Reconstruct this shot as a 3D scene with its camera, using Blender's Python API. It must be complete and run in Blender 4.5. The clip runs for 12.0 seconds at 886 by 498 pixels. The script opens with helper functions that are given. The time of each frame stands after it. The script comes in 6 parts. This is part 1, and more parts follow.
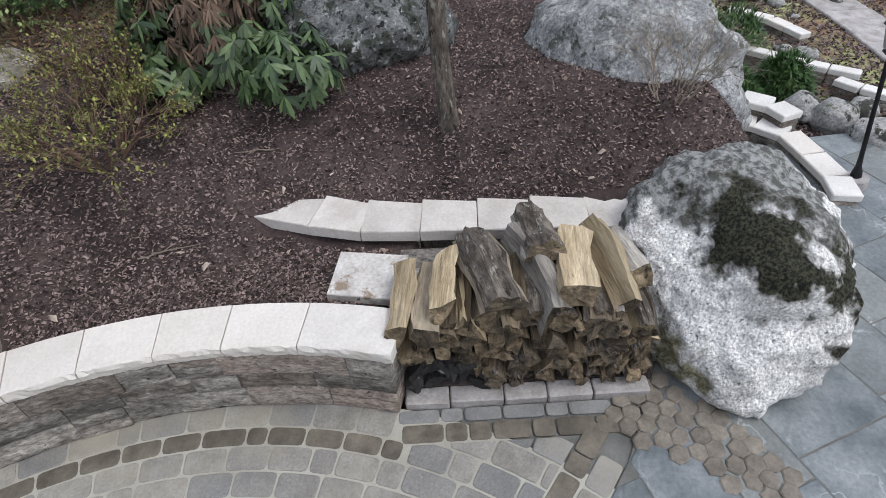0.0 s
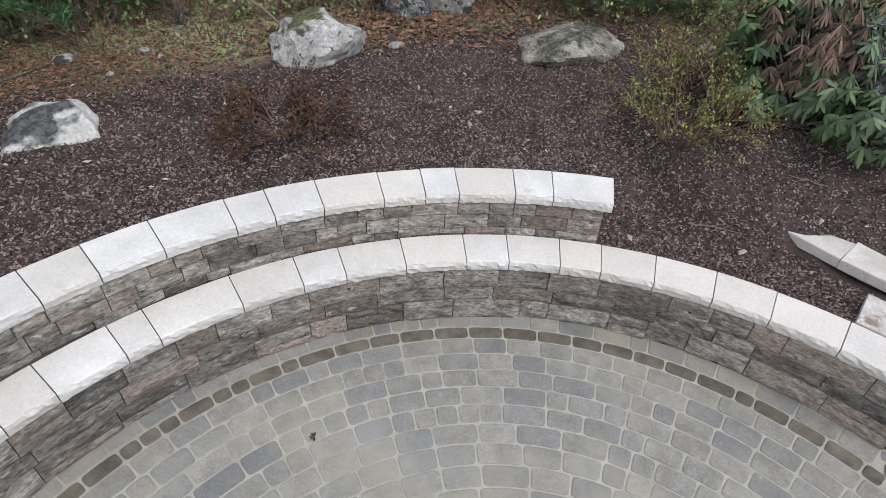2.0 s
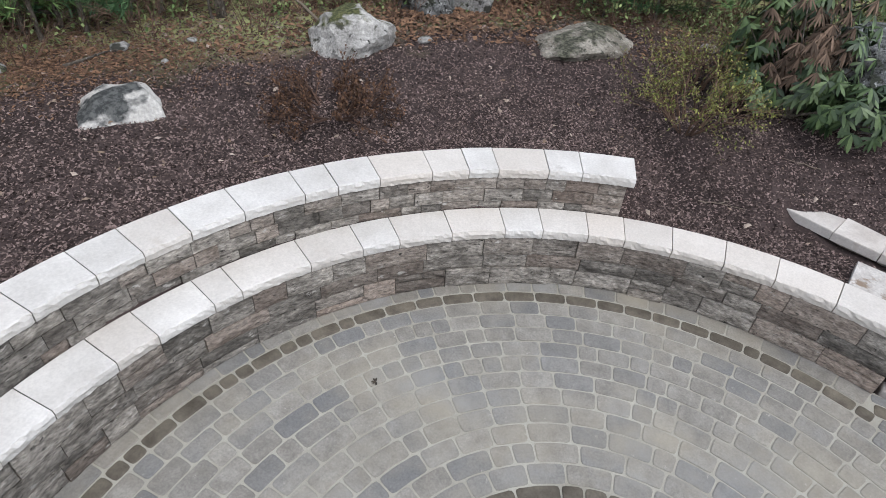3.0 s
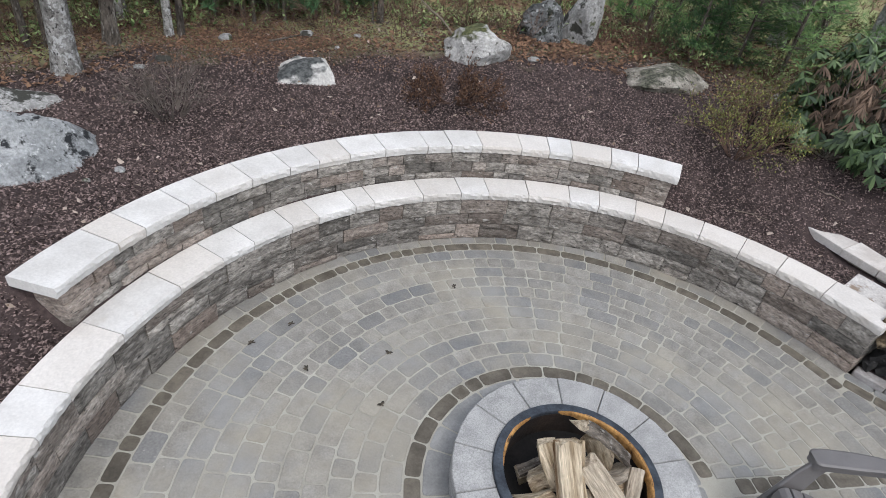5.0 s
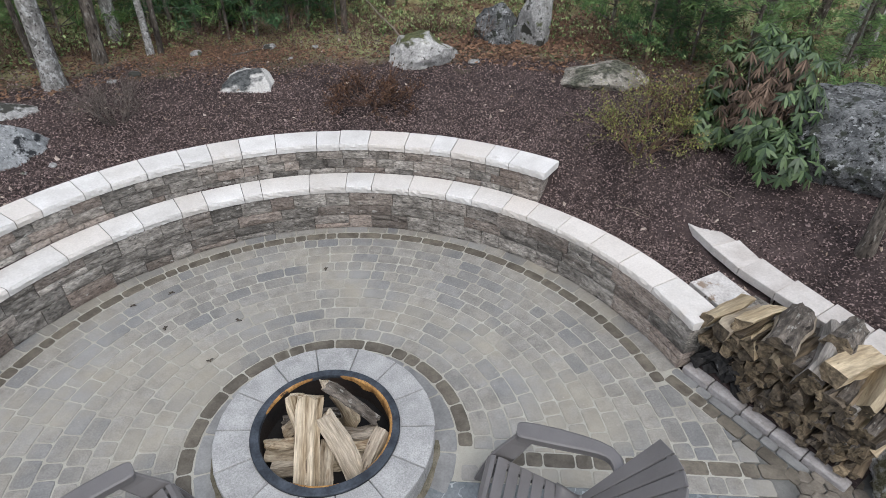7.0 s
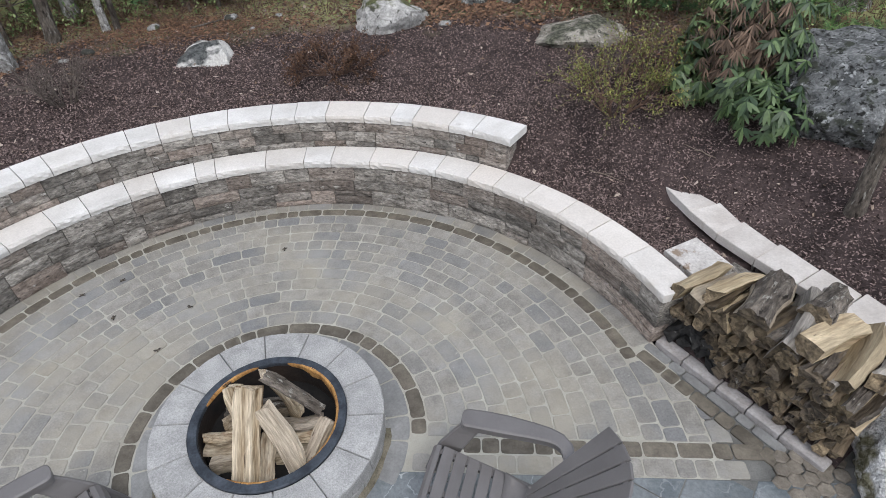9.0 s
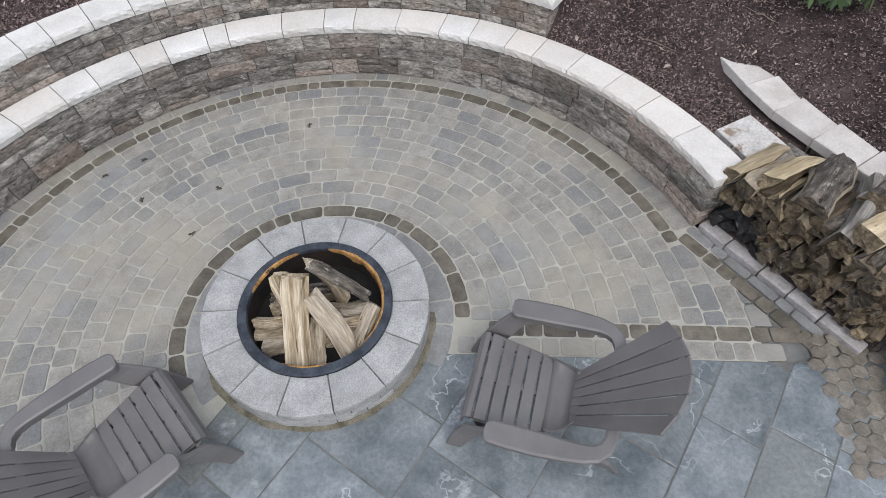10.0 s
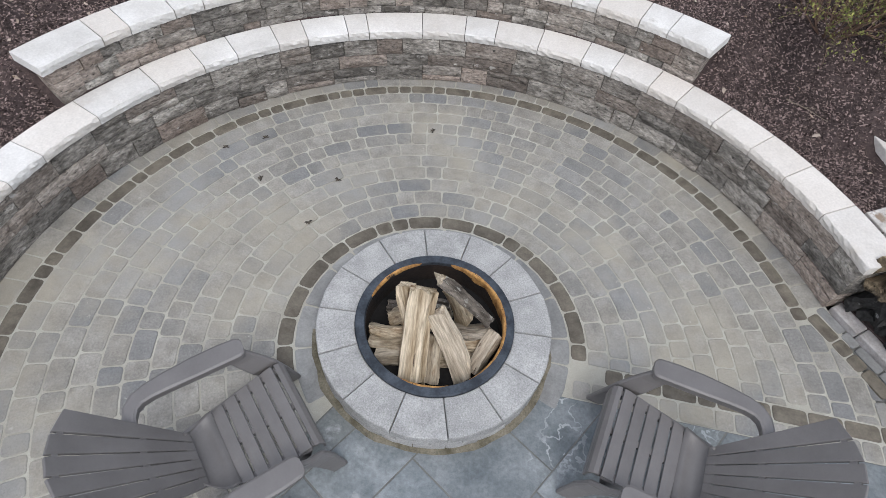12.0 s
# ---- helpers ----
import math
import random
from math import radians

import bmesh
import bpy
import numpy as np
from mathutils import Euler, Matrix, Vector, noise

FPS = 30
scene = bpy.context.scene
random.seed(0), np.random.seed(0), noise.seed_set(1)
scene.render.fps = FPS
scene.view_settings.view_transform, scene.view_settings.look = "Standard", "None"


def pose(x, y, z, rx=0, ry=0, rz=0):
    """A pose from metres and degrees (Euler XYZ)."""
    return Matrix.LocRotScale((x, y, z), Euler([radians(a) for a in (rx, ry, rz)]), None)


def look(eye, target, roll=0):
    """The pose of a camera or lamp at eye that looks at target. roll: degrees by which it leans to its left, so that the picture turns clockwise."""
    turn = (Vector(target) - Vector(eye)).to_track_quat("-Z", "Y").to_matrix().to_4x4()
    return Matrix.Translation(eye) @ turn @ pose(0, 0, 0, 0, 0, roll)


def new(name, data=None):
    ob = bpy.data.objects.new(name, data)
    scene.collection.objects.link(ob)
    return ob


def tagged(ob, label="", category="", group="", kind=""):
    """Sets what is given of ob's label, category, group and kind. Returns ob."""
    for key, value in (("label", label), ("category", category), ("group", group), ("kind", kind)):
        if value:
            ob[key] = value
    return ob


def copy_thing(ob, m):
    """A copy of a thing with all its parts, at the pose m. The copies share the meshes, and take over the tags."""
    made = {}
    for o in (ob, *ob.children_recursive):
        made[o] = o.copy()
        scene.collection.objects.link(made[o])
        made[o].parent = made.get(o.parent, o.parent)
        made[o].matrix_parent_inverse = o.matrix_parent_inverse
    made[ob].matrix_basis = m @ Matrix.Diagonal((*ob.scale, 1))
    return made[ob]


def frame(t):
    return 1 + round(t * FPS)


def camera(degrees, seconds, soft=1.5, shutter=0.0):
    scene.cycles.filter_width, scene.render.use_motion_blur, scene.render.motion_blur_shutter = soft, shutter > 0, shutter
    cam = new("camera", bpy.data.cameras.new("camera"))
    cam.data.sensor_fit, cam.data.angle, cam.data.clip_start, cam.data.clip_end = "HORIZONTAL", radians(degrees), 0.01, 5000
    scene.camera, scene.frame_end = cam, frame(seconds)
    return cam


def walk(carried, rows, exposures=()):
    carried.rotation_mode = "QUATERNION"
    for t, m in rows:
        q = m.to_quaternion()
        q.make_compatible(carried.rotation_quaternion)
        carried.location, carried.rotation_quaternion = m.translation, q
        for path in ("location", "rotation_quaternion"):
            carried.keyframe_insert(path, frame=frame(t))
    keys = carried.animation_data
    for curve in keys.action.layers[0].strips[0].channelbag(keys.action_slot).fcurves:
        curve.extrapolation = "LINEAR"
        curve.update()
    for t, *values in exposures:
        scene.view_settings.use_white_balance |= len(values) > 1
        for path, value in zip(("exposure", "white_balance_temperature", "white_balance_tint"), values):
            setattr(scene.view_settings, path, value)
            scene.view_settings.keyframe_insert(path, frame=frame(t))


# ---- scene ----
cam = camera(75.00, 12.0, soft=0.5)
# seconds, place, turn: a slow drone drifting back from the stacked wood and round the fire pit
PATH = [
    (0.00, 1.422, -0.671, 2.638, 47.55, 3.41, -64.12),
    (0.50, 1.147, -0.404, 2.649, 49.47, 4.48, -46.46),
    (1.00, 0.669, -0.192, 2.674, 50.78, 2.62, -38.37),
    (1.50, 0.076, -0.027, 2.854, 50.35, -0.38, -28.96),
    (2.00, -0.422, 0.054, 2.864, 50.68, -2.18, -28.70),
    (2.50, -0.772, -0.004, 2.886, 50.96, -3.35, -30.12),
    (3.00, -1.006, -0.157, 2.910, 51.24, -3.47, -29.85),
    (3.20, -1.087, -0.236, 2.933, 51.27, -3.53, -29.78),
    (4.80, -1.705, -1.377, 3.036, 54.22, -6.10, -23.73),
    (5.00, -1.672, -1.493, 3.132, 53.59, -6.85, -17.64),
    (5.50, -1.197, -1.765, 3.248, 53.18, -6.78, -11.53),
    (6.00, -0.439, -2.048, 3.353, 53.21, -3.77, -10.84),
    (6.50, 0.177, -2.213, 3.455, 52.80, -1.83, -8.38),
    (7.00, 0.417, -2.447, 3.514, 52.85, -1.12, -7.25),
    (7.20, 0.445, -2.521, 3.502, 53.15, -0.97, -7.11),
    (8.80, 0.939, -2.325, 3.378, 51.31, 1.15, -7.76),
    (9.00, 0.901, -2.262, 3.360, 50.02, 1.36, -7.48),
    (9.50, 0.783, -2.138, 3.363, 42.62, 1.60, -7.54),
    (10.00, 0.643, -2.003, 3.390, 36.08, 1.39, -7.54),
    (10.50, 0.477, -1.904, 3.380, 36.28, -0.11, -7.02),
    (11.00, 0.511, -1.834, 3.366, 35.74, 0.73, -7.67),
    (11.50, 0.281, -1.776, 3.408, 35.27, -0.01, -6.67),
    (12.00, -0.078, -1.775, 3.365, 36.29, -3.29, 1.76),
]
walk(cam, [(t, pose(x, y, z, rx, ry, rz)) for t, x, y, z, rx, ry, rz in PATH])
# ---- light ----
world = bpy.data.worlds.new("sky")
scene.world = world
world.use_nodes = True
wn = world.node_tree.nodes
sky = wn.new("ShaderNodeTexSky")
sky.sky_type = "NISHITA"
sky.sun_disc = False
sky.sun_elevation, sky.sun_rotation = radians(52), radians(200)
sky.air_density, sky.dust_density = 1.0, 4.0
soft_sky = wn.new("ShaderNodeMixRGB")
soft_sky.inputs[0].default_value = 0.75
soft_sky.inputs[2].default_value = (6.4, 6.92, 8.15, 1)
world.node_tree.links.new(sky.outputs[0], soft_sky.inputs[1])
world.node_tree.links.new(soft_sky.outputs[0], wn["Background"].inputs[0])
wn["Background"].inputs[1].default_value = 0.18

sun_lamp = new("sun", bpy.data.lights.new("sun", "SUN"))
sun_lamp.data.energy, sun_lamp.data.angle, sun_lamp.data.color = 1.4, radians(22), (1.0, 0.985, 0.975)
sun_lamp.matrix_world = look((3, -8, 14), (0, 0, 0))

# ---- materials ----
def mat(name, low, high, scale=6.0, rough=0.85, bump=0.3, rnd=0.0, tint=None, grain=60.0, grain_amount=0.35, spots=None, spot_scale=3.0, spot_at=0.6, metal=0.0, spec=0.3, stretch=(1, 1, 1), bump_scale=None, spot_soft=0.06, bump_dist=0.01):
    """Two-scale noise between two colours, with fine grain, an optional tint by piece, optional blotches and a bump."""
    m = bpy.data.materials.new(name)
    m.use_nodes = True
    nt = m.node_tree
    n, l = nt.nodes, nt.links
    b = n["Principled BSDF"]
    b.inputs["Roughness"].default_value, b.inputs["Metallic"].default_value = rough, metal
    b.inputs["Specular IOR Level"].default_value = spec
    tc, info = n.new("ShaderNodeTexCoord"), n.new("ShaderNodeObjectInfo")
    shift = n.new("ShaderNodeVectorMath")
    shift.operation = "MULTIPLY_ADD"
    l.new(info.outputs["Random"], shift.inputs[0])
    shift.inputs[1].default_value = (31, 47, 19)
    l.new(tc.outputs["Object"], shift.inputs[2])
    mp = n.new("ShaderNodeMapping")
    mp.inputs["Scale"].default_value = stretch
    l.new(shift.outputs[0], mp.inputs[0])

    def noise_at(s, detail=4.0, r=0.6):
        t = n.new("ShaderNodeTexNoise")
        t.inputs["Scale"].default_value, t.inputs["Detail"].default_value, t.inputs["Roughness"].default_value = s, detail, r
        l.new(mp.outputs[0], t.inputs["Vector"])
        return t

    def ramp(src, p0, p1):
        r = n.new("ShaderNodeMapRange")
        r.inputs[1].default_value, r.inputs[2].default_value = p0, p1
        l.new(src, r.inputs[0])
        return r.outputs[0]

    def mix(fac, a, c, kind="MIX"):
        x = n.new("ShaderNodeMixRGB")
        x.blend_type = kind
        for s, i in ((fac, 0), (a, 1), (c, 2)):
            if hasattr(s, "is_linked"):
                l.new(s, x.inputs[i])
            elif i == 0:
                x.inputs[0].default_value = s
            else:
                x.inputs[i].default_value = (*s, 1)
        return x.outputs[0]

    big, fine = noise_at(scale), noise_at(grain, 3.0, 0.7)
    col = mix(ramp(big.outputs["Fac"], 0.32, 0.68), low, high)
    if rnd:
        r2 = n.new("ShaderNodeMath")
        r2.operation = "FRACT"
        r3 = n.new("ShaderNodeMath")
        r3.operation = "MULTIPLY"
        r3.inputs[1].default_value = 7.31
        l.new(info.outputs["Random"], r3.inputs[0])
        l.new(r3.outputs[0], r2.inputs[0])
        if tint:
            col = mix(ramp(r2.outputs[0], 0.45, 1.0), col, mix(0.7, col, tint))
        v = n.new("ShaderNodeHueSaturation")
        l.new(ramp_to(n, l, info.outputs["Random"], 1 - rnd, 1 + rnd), v.inputs["Value"])
        l.new(col, v.inputs["Color"])
        col = v.outputs[0]
    g = n.new("ShaderNodeHueSaturation")
    l.new(ramp_to(n, l, fine.outputs["Fac"], 1 - grain_amount * 1.6, 1 + grain_amount * 1.6), g.inputs["Value"])
    l.new(col, g.inputs["Color"])
    col = g.outputs[0]
    for k, (sc, at, colour) in enumerate(spots or ()):
        s = noise_at(sc, 6.0, 0.65)
        col = mix(ramp(s.outputs["Fac"], at, at + spot_soft), col, colour)
    l.new(col, b.inputs["Base Color"])
    bp = n.new("ShaderNodeBump")
    bp.inputs["Strength"].default_value, bp.inputs["Distance"].default_value = bump, bump_dist
    hb = noise_at(bump_scale or grain * 0.6, 5.0, 0.65)
    l.new(hb.outputs["Fac"], bp.inputs["Height"])
    l.new(bp.outputs[0], b.inputs["Normal"])
    return m


def ramp_to(n, l, src, lo, hi):
    r = n.new("ShaderNodeMapRange")
    r.inputs[3].default_value, r.inputs[4].default_value = lo, hi
    l.new(src, r.inputs[0])
    return r.outputs[0]


MULCH = mat("mulch", (0.026, 0.0187, 0.0176), (0.080, 0.058, 0.054), 2.5, 0.95, 1.0, grain=45, grain_amount=0.5, spots=[(38, 0.60, (0.120, 0.086, 0.080)), (60, 0.64, (0.19, 0.148, 0.138))])
def woodland(m):
    """Beyond the bed the mulch gives way to leaf litter and moss, along an uneven line."""
    n, l = m.node_tree.nodes, m.node_tree.links
    b = n["Principled BSDF"]
    old = b.inputs["Base Color"].links[0].from_socket
    geo, nz = n.new("ShaderNodeNewGeometry"), n.new("ShaderNodeTexNoise")
    nz.inputs["Scale"].default_value, nz.inputs["Detail"].default_value = 0.9, 5
    l.new(geo.outputs["Position"], nz.inputs["Vector"])
    ln = n.new("ShaderNodeVectorMath")
    ln.operation = "LENGTH"
    sq = n.new("ShaderNodeVectorMath")
    sq.operation = "MULTIPLY"
    sq.inputs[1].default_value = (0.72, 1.0, 0.0)
    l.new(geo.outputs["Position"], sq.inputs[0])
    l.new(sq.outputs[0], ln.inputs[0])
    add = n.new("ShaderNodeMath")
    add.operation = "MULTIPLY_ADD"
    add.inputs[1].default_value = 2.4
    l.new(nz.outputs["Fac"], add.inputs[0])
    l.new(ln.outputs["Value"], add.inputs[2])
    f = n.new("ShaderNodeMapRange")
    f.inputs[1].default_value, f.inputs[2].default_value = 6.2, 7.1
    l.new(add.outputs[0], f.inputs[0])
    n2 = n.new("ShaderNodeTexNoise")
    n2.inputs["Scale"].default_value, n2.inputs["Detail"].default_value = 1.6, 8
    l.new(geo.outputs["Position"], n2.inputs["Vector"])
    f2 = n.new("ShaderNodeMapRange")
    f2.inputs[1].default_value, f2.inputs[2].default_value = 0.38, 0.54
    l.new(n2.outputs["Fac"], f2.inputs[0])
    litter = n.new("ShaderNodeMixRGB")
    litter.inputs[1].default_value, litter.inputs[2].default_value = (0.23, 0.145, 0.085, 1), (0.31, 0.335, 0.145, 1)
    l.new(f2.outputs[0], litter.inputs[0])
    mix = n.new("ShaderNodeMixRGB")
    l.new(f.outputs[0], mix.inputs[0])
    l.new(old, mix.inputs[1])
    l.new(litter.outputs[0], mix.inputs[2])
    l.new(mix.outputs[0], b.inputs["Base Color"])


woodland(MULCH)


def patina(m, colour, scale, lo, hi, amount, offset=0.0):
    """Broad weathered or dusty areas that run across many stones."""
    n, l = m.node_tree.nodes, m.node_tree.links
    b = n["Principled BSDF"]
    old = b.inputs["Base Color"].links[0].from_socket
    geo, add, nz, f, mx = n.new("ShaderNodeNewGeometry"), n.new("ShaderNodeVectorMath"), n.new("ShaderNodeTexNoise"), n.new("ShaderNodeMapRange"), n.new("ShaderNodeMixRGB")
    add.inputs[1].default_value = (offset, offset * 0.7, 0)
    l.new(geo.outputs["Position"], add.inputs[0])
    l.new(add.outputs[0], nz.inputs["Vector"])
    nz.inputs["Scale"].default_value, nz.inputs["Detail"].default_value, nz.inputs["Roughness"].default_value = scale, 6, 0.6
    f.inputs[1].default_value, f.inputs[2].default_value, f.inputs[4].default_value = lo, hi, amount
    l.new(nz.outputs["Fac"], f.inputs[0])
    l.new(f.outputs[0], mx.inputs[0])
    l.new(old, mx.inputs[1])
    mx.inputs[2].default_value = (*colour, 1)
    l.new(mx.outputs[0], b.inputs["Base Color"])


CAP = mat("cap_stone", (0.55, 0.53, 0.495), (0.71, 0.695, 0.66), 3.0, 0.8, 0.25, rnd=0.05, tint=(0.60, 0.545, 0.48), grain=60, grain_amount=0.14, spots=[(2.2, 0.62, (0.50, 0.45, 0.39)), (5, 0.68, (0.36, 0.33, 0.29))], spot_soft=0.15)
SPUR_CAP = mat("weathered_cap", (0.47, 0.43, 0.39), (0.64, 0.605, 0.56), 4.0, 0.85, 0.35, rnd=0.07, grain=60, grain_amount=0.16, spots=[(3, 0.64, (0.40, 0.34, 0.28))], spot_soft=0.15)
STAINED_CAP = mat("stained_stone", (0.42, 0.39, 0.36), (0.62, 0.60, 0.565), 8.0, 0.85, 0.5, grain=50, grain_amount=0.3, spots=[(5, 0.58, (0.26, 0.20, 0.15)), (14, 0.63, (0.12, 0.09, 0.07))])
BLOCK = mat("wall_block", (0.095, 0.086, 0.074), (0.350, 0.325, 0.288), 10.0, 0.92, 1.0, rnd=0.40, tint=(0.250, 0.195, 0.160), grain=48, grain_amount=0.85, bump_dist=0.02, bump_scale=36, stretch=(1, 0.55, 1.35), spots=[(8, 0.65, (0.055, 0.050, 0.043)), (15, 0.62, (0.44, 0.42, 0.385)), (28, 0.61, (0.050, 0.046, 0.040))])
PAVER = mat("paver", (0.205, 0.193, 0.170), (0.300, 0.286, 0.254), 9.0, 0.72, 0.6, rnd=0.10, tint=(0.152, 0.159, 0.166), grain=75, grain_amount=0.30, spots=[(22, 0.66, (0.40, 0.385, 0.35))])
PAVER_DARK = mat("dark_paver", (0.085, 0.074, 0.058), (0.170, 0.150, 0.118), 9.0, 0.75, 0.5, rnd=0.20, grain=70, grain_amount=0.2)
SAND = mat("joint_sand", (0.31, 0.295, 0.248), (0.42, 0.405, 0.348), 4.0, 0.95, 0.4, grain=160, grain_amount=0.15)
patina(PAVER, (0.360, 0.327, 0.256), 0.9, 0.44, 0.64, 0.68)
patina(PAVER, (0.28, 0.284, 0.28), 1.3, 0.52, 0.68, 0.55, 13.0)
PAVER_GREY = mat("grey_paver", (0.17, 0.17, 0.165), (0.26, 0.26, 0.25), 5.0, 0.7, 0.35, rnd=0.12, grain=60, grain_amount=0.2)
COBBLE = mat("worn_cobble", (0.115, 0.100, 0.080), (0.215, 0.190, 0.155), 9.0, 0.6, 0.6, rnd=0.18, grain=60, grain_amount=0.3)
SAND_GREY = mat("grey_mortar", (0.10, 0.10, 0.092), (0.185, 0.183, 0.170), 5.0, 0.95, 0.4, grain=140, grain_amount=0.2)
WOOD_END = mat("log_end", (0.040, 0.031, 0.021), (0.215, 0.166, 0.104), 16.0, 0.9, 0.9, rnd=0.60, tint=(0.062, 0.053, 0.044), grain=60, grain_amount=0.65, spots=[(10, 0.58, (0.022, 0.017, 0.012)), (22, 0.66, (0.34, 0.27, 0.17))])
CHARRED = mat("charred_wood", (0.012, 0.012, 0.012), (0.05, 0.048, 0.045), 9.0, 0.9, 0.8, grain=30, spots=[(9, 0.64, (0.35, 0.34, 0.33))])
EDGING = mat("edging_stone", (0.24, 0.22, 0.205), (0.42, 0.40, 0.385), 7.0, 0.9, 0.7, rnd=0.12, grain=50, grain_amount=0.25)
WOOD_FRESH = mat("fresh_split_wood", (0.22, 0.155, 0.085), (0.62, 0.53, 0.39), 20.0, 0.8, 1.0, rnd=0.35, tint=(0.36, 0.32, 0.27), grain=80, grain_amount=0.45, stretch=(1, 1, 0.1), spots=[(6, 0.56, (0.20, 0.125, 0.065)), (30, 0.65, (0.09, 0.06, 0.04))], bump_dist=0.02)
IRON = mat("black_iron", (0.012, 0.012, 0.013), (0.03, 0.03, 0.032), 12.0, 0.5, 0.2, metal=0.6, grain=60)
MOSSY = mat("mossy_sand", (0.10, 0.09, 0.06), (0.24, 0.215, 0.165), 9.0, 0.95, 0.6, grain=80, grain_amount=0.4)
SLATE = mat("bluestone", (0.095, 0.112, 0.120), (0.235, 0.254, 0.258), 3.5, 0.34, 0.5, rnd=0.16, tint=(0.19, 0.20, 0.185), grain=40, grain_amount=0.3, bump_scale=9, bump_dist=0.02, spots=[(2.4, 0.64, (0.33, 0.34, 0.335))])
def veins(m, colour):
    """Thin pale cleft lines that wander over parts of a stone."""
    n, l = m.node_tree.nodes, m.node_tree.links
    b = n["Principled BSDF"]
    old = b.inputs["Base Color"].links[0].from_socket
    geo = n.new("ShaderNodeNewGeometry")
    lines, where, off, mask, both, mx = (n.new("ShaderNode" + k) for k in ("TexNoise", "TexNoise", "Math", "MapRange", "Math", "MixRGB"))
    for t, sc, d in ((lines, 2.6, 5), (where, 1.7, 2)):
        t.inputs["Scale"].default_value, t.inputs["Detail"].default_value = sc, d
        l.new(geo.outputs["Position"], t.inputs["Vector"])
    off.operation, both.operation = "COMPARE", "MULTIPLY"
    off.inputs[1].default_value, off.inputs[2].default_value = 0.5, 0.006
    l.new(lines.outputs["Fac"], off.inputs[0])
    mask.inputs[1].default_value, mask.inputs[2].default_value, mask.inputs[4].default_value = 0.50, 0.62, 0.75
    l.new(where.outputs["Fac"], mask.inputs[0])
    l.new(off.outputs[0], both.inputs[0])
    l.new(mask.outputs[0], both.inputs[1])
    l.new(both.outputs[0], mx.inputs[0])
    l.new(old, mx.inputs[1])
    mx.inputs[2].default_value = (*colour, 1)
    l.new(mx.outputs[0], b.inputs["Base Color"])


veins(SLATE, (0.40, 0.42, 0.42))
GRANITE = mat("pit_cap_granite", (0.265, 0.264, 0.255), (0.385, 0.382, 0.368), 7.0, 0.8, 0.5, rnd=0.07, grain=110, grain_amount=0.45, spots=[(90, 0.66, (0.55, 0.55, 0.54))])
STEEL = mat("pit_ring_steel", (0.022, 0.027, 0.034), (0.070, 0.082, 0.098), 8.0, 0.6, 0.3, metal=0.3, grain=60)
# near-black base with sparse orange rust spots
RUST = mat("black_rust_spotted_steel", (0.010, 0.009, 0.009), (0.035, 0.024, 0.018), 5.0, 0.85, 0.4, grain=50, grain_amount=0.4, spots=[(2.2, 0.66, (0.16, 0.07, 0.02))])
RUST_LIP = mat("rusty_lip", (0.20, 0.095, 0.030), (0.52, 0.29, 0.10), 11.0, 0.85, 0.7, grain=50, grain_amount=0.5, spots=[(6, 0.60, (0.03, 0.024, 0.020)), (14, 0.60, (0.07, 0.038, 0.02))])
SOOT = mat("soot", (0.006, 0.006, 0.006), (0.016, 0.014, 0.013), 6.0, 0.95, 0.5, grain=40)
BOULDER = mat("boulder", (0.135, 0.140, 0.140), (0.37, 0.375, 0.37), 5.5, 0.95, 1.0, grain=50, grain_amount=0.8, bump_dist=0.03, bump_scale=20, spots=[(9, 0.57, (0.085, 0.088, 0.075)), (16, 0.57, (0.46, 0.47, 0.45)), (26, 0.62, (0.045, 0.045, 0.04))])
GREAT_ROCK = mat("great_boulder", (0.52, 0.51, 0.485), (0.84, 0.83, 0.805), 3.5, 0.95, 1.0, grain=70, grain_amount=0.95, bump_dist=0.03, bump_scale=30, spots=[(40, 0.60, (0.13, 0.13, 0.12)), (14, 0.66, (0.20, 0.195, 0.17))])
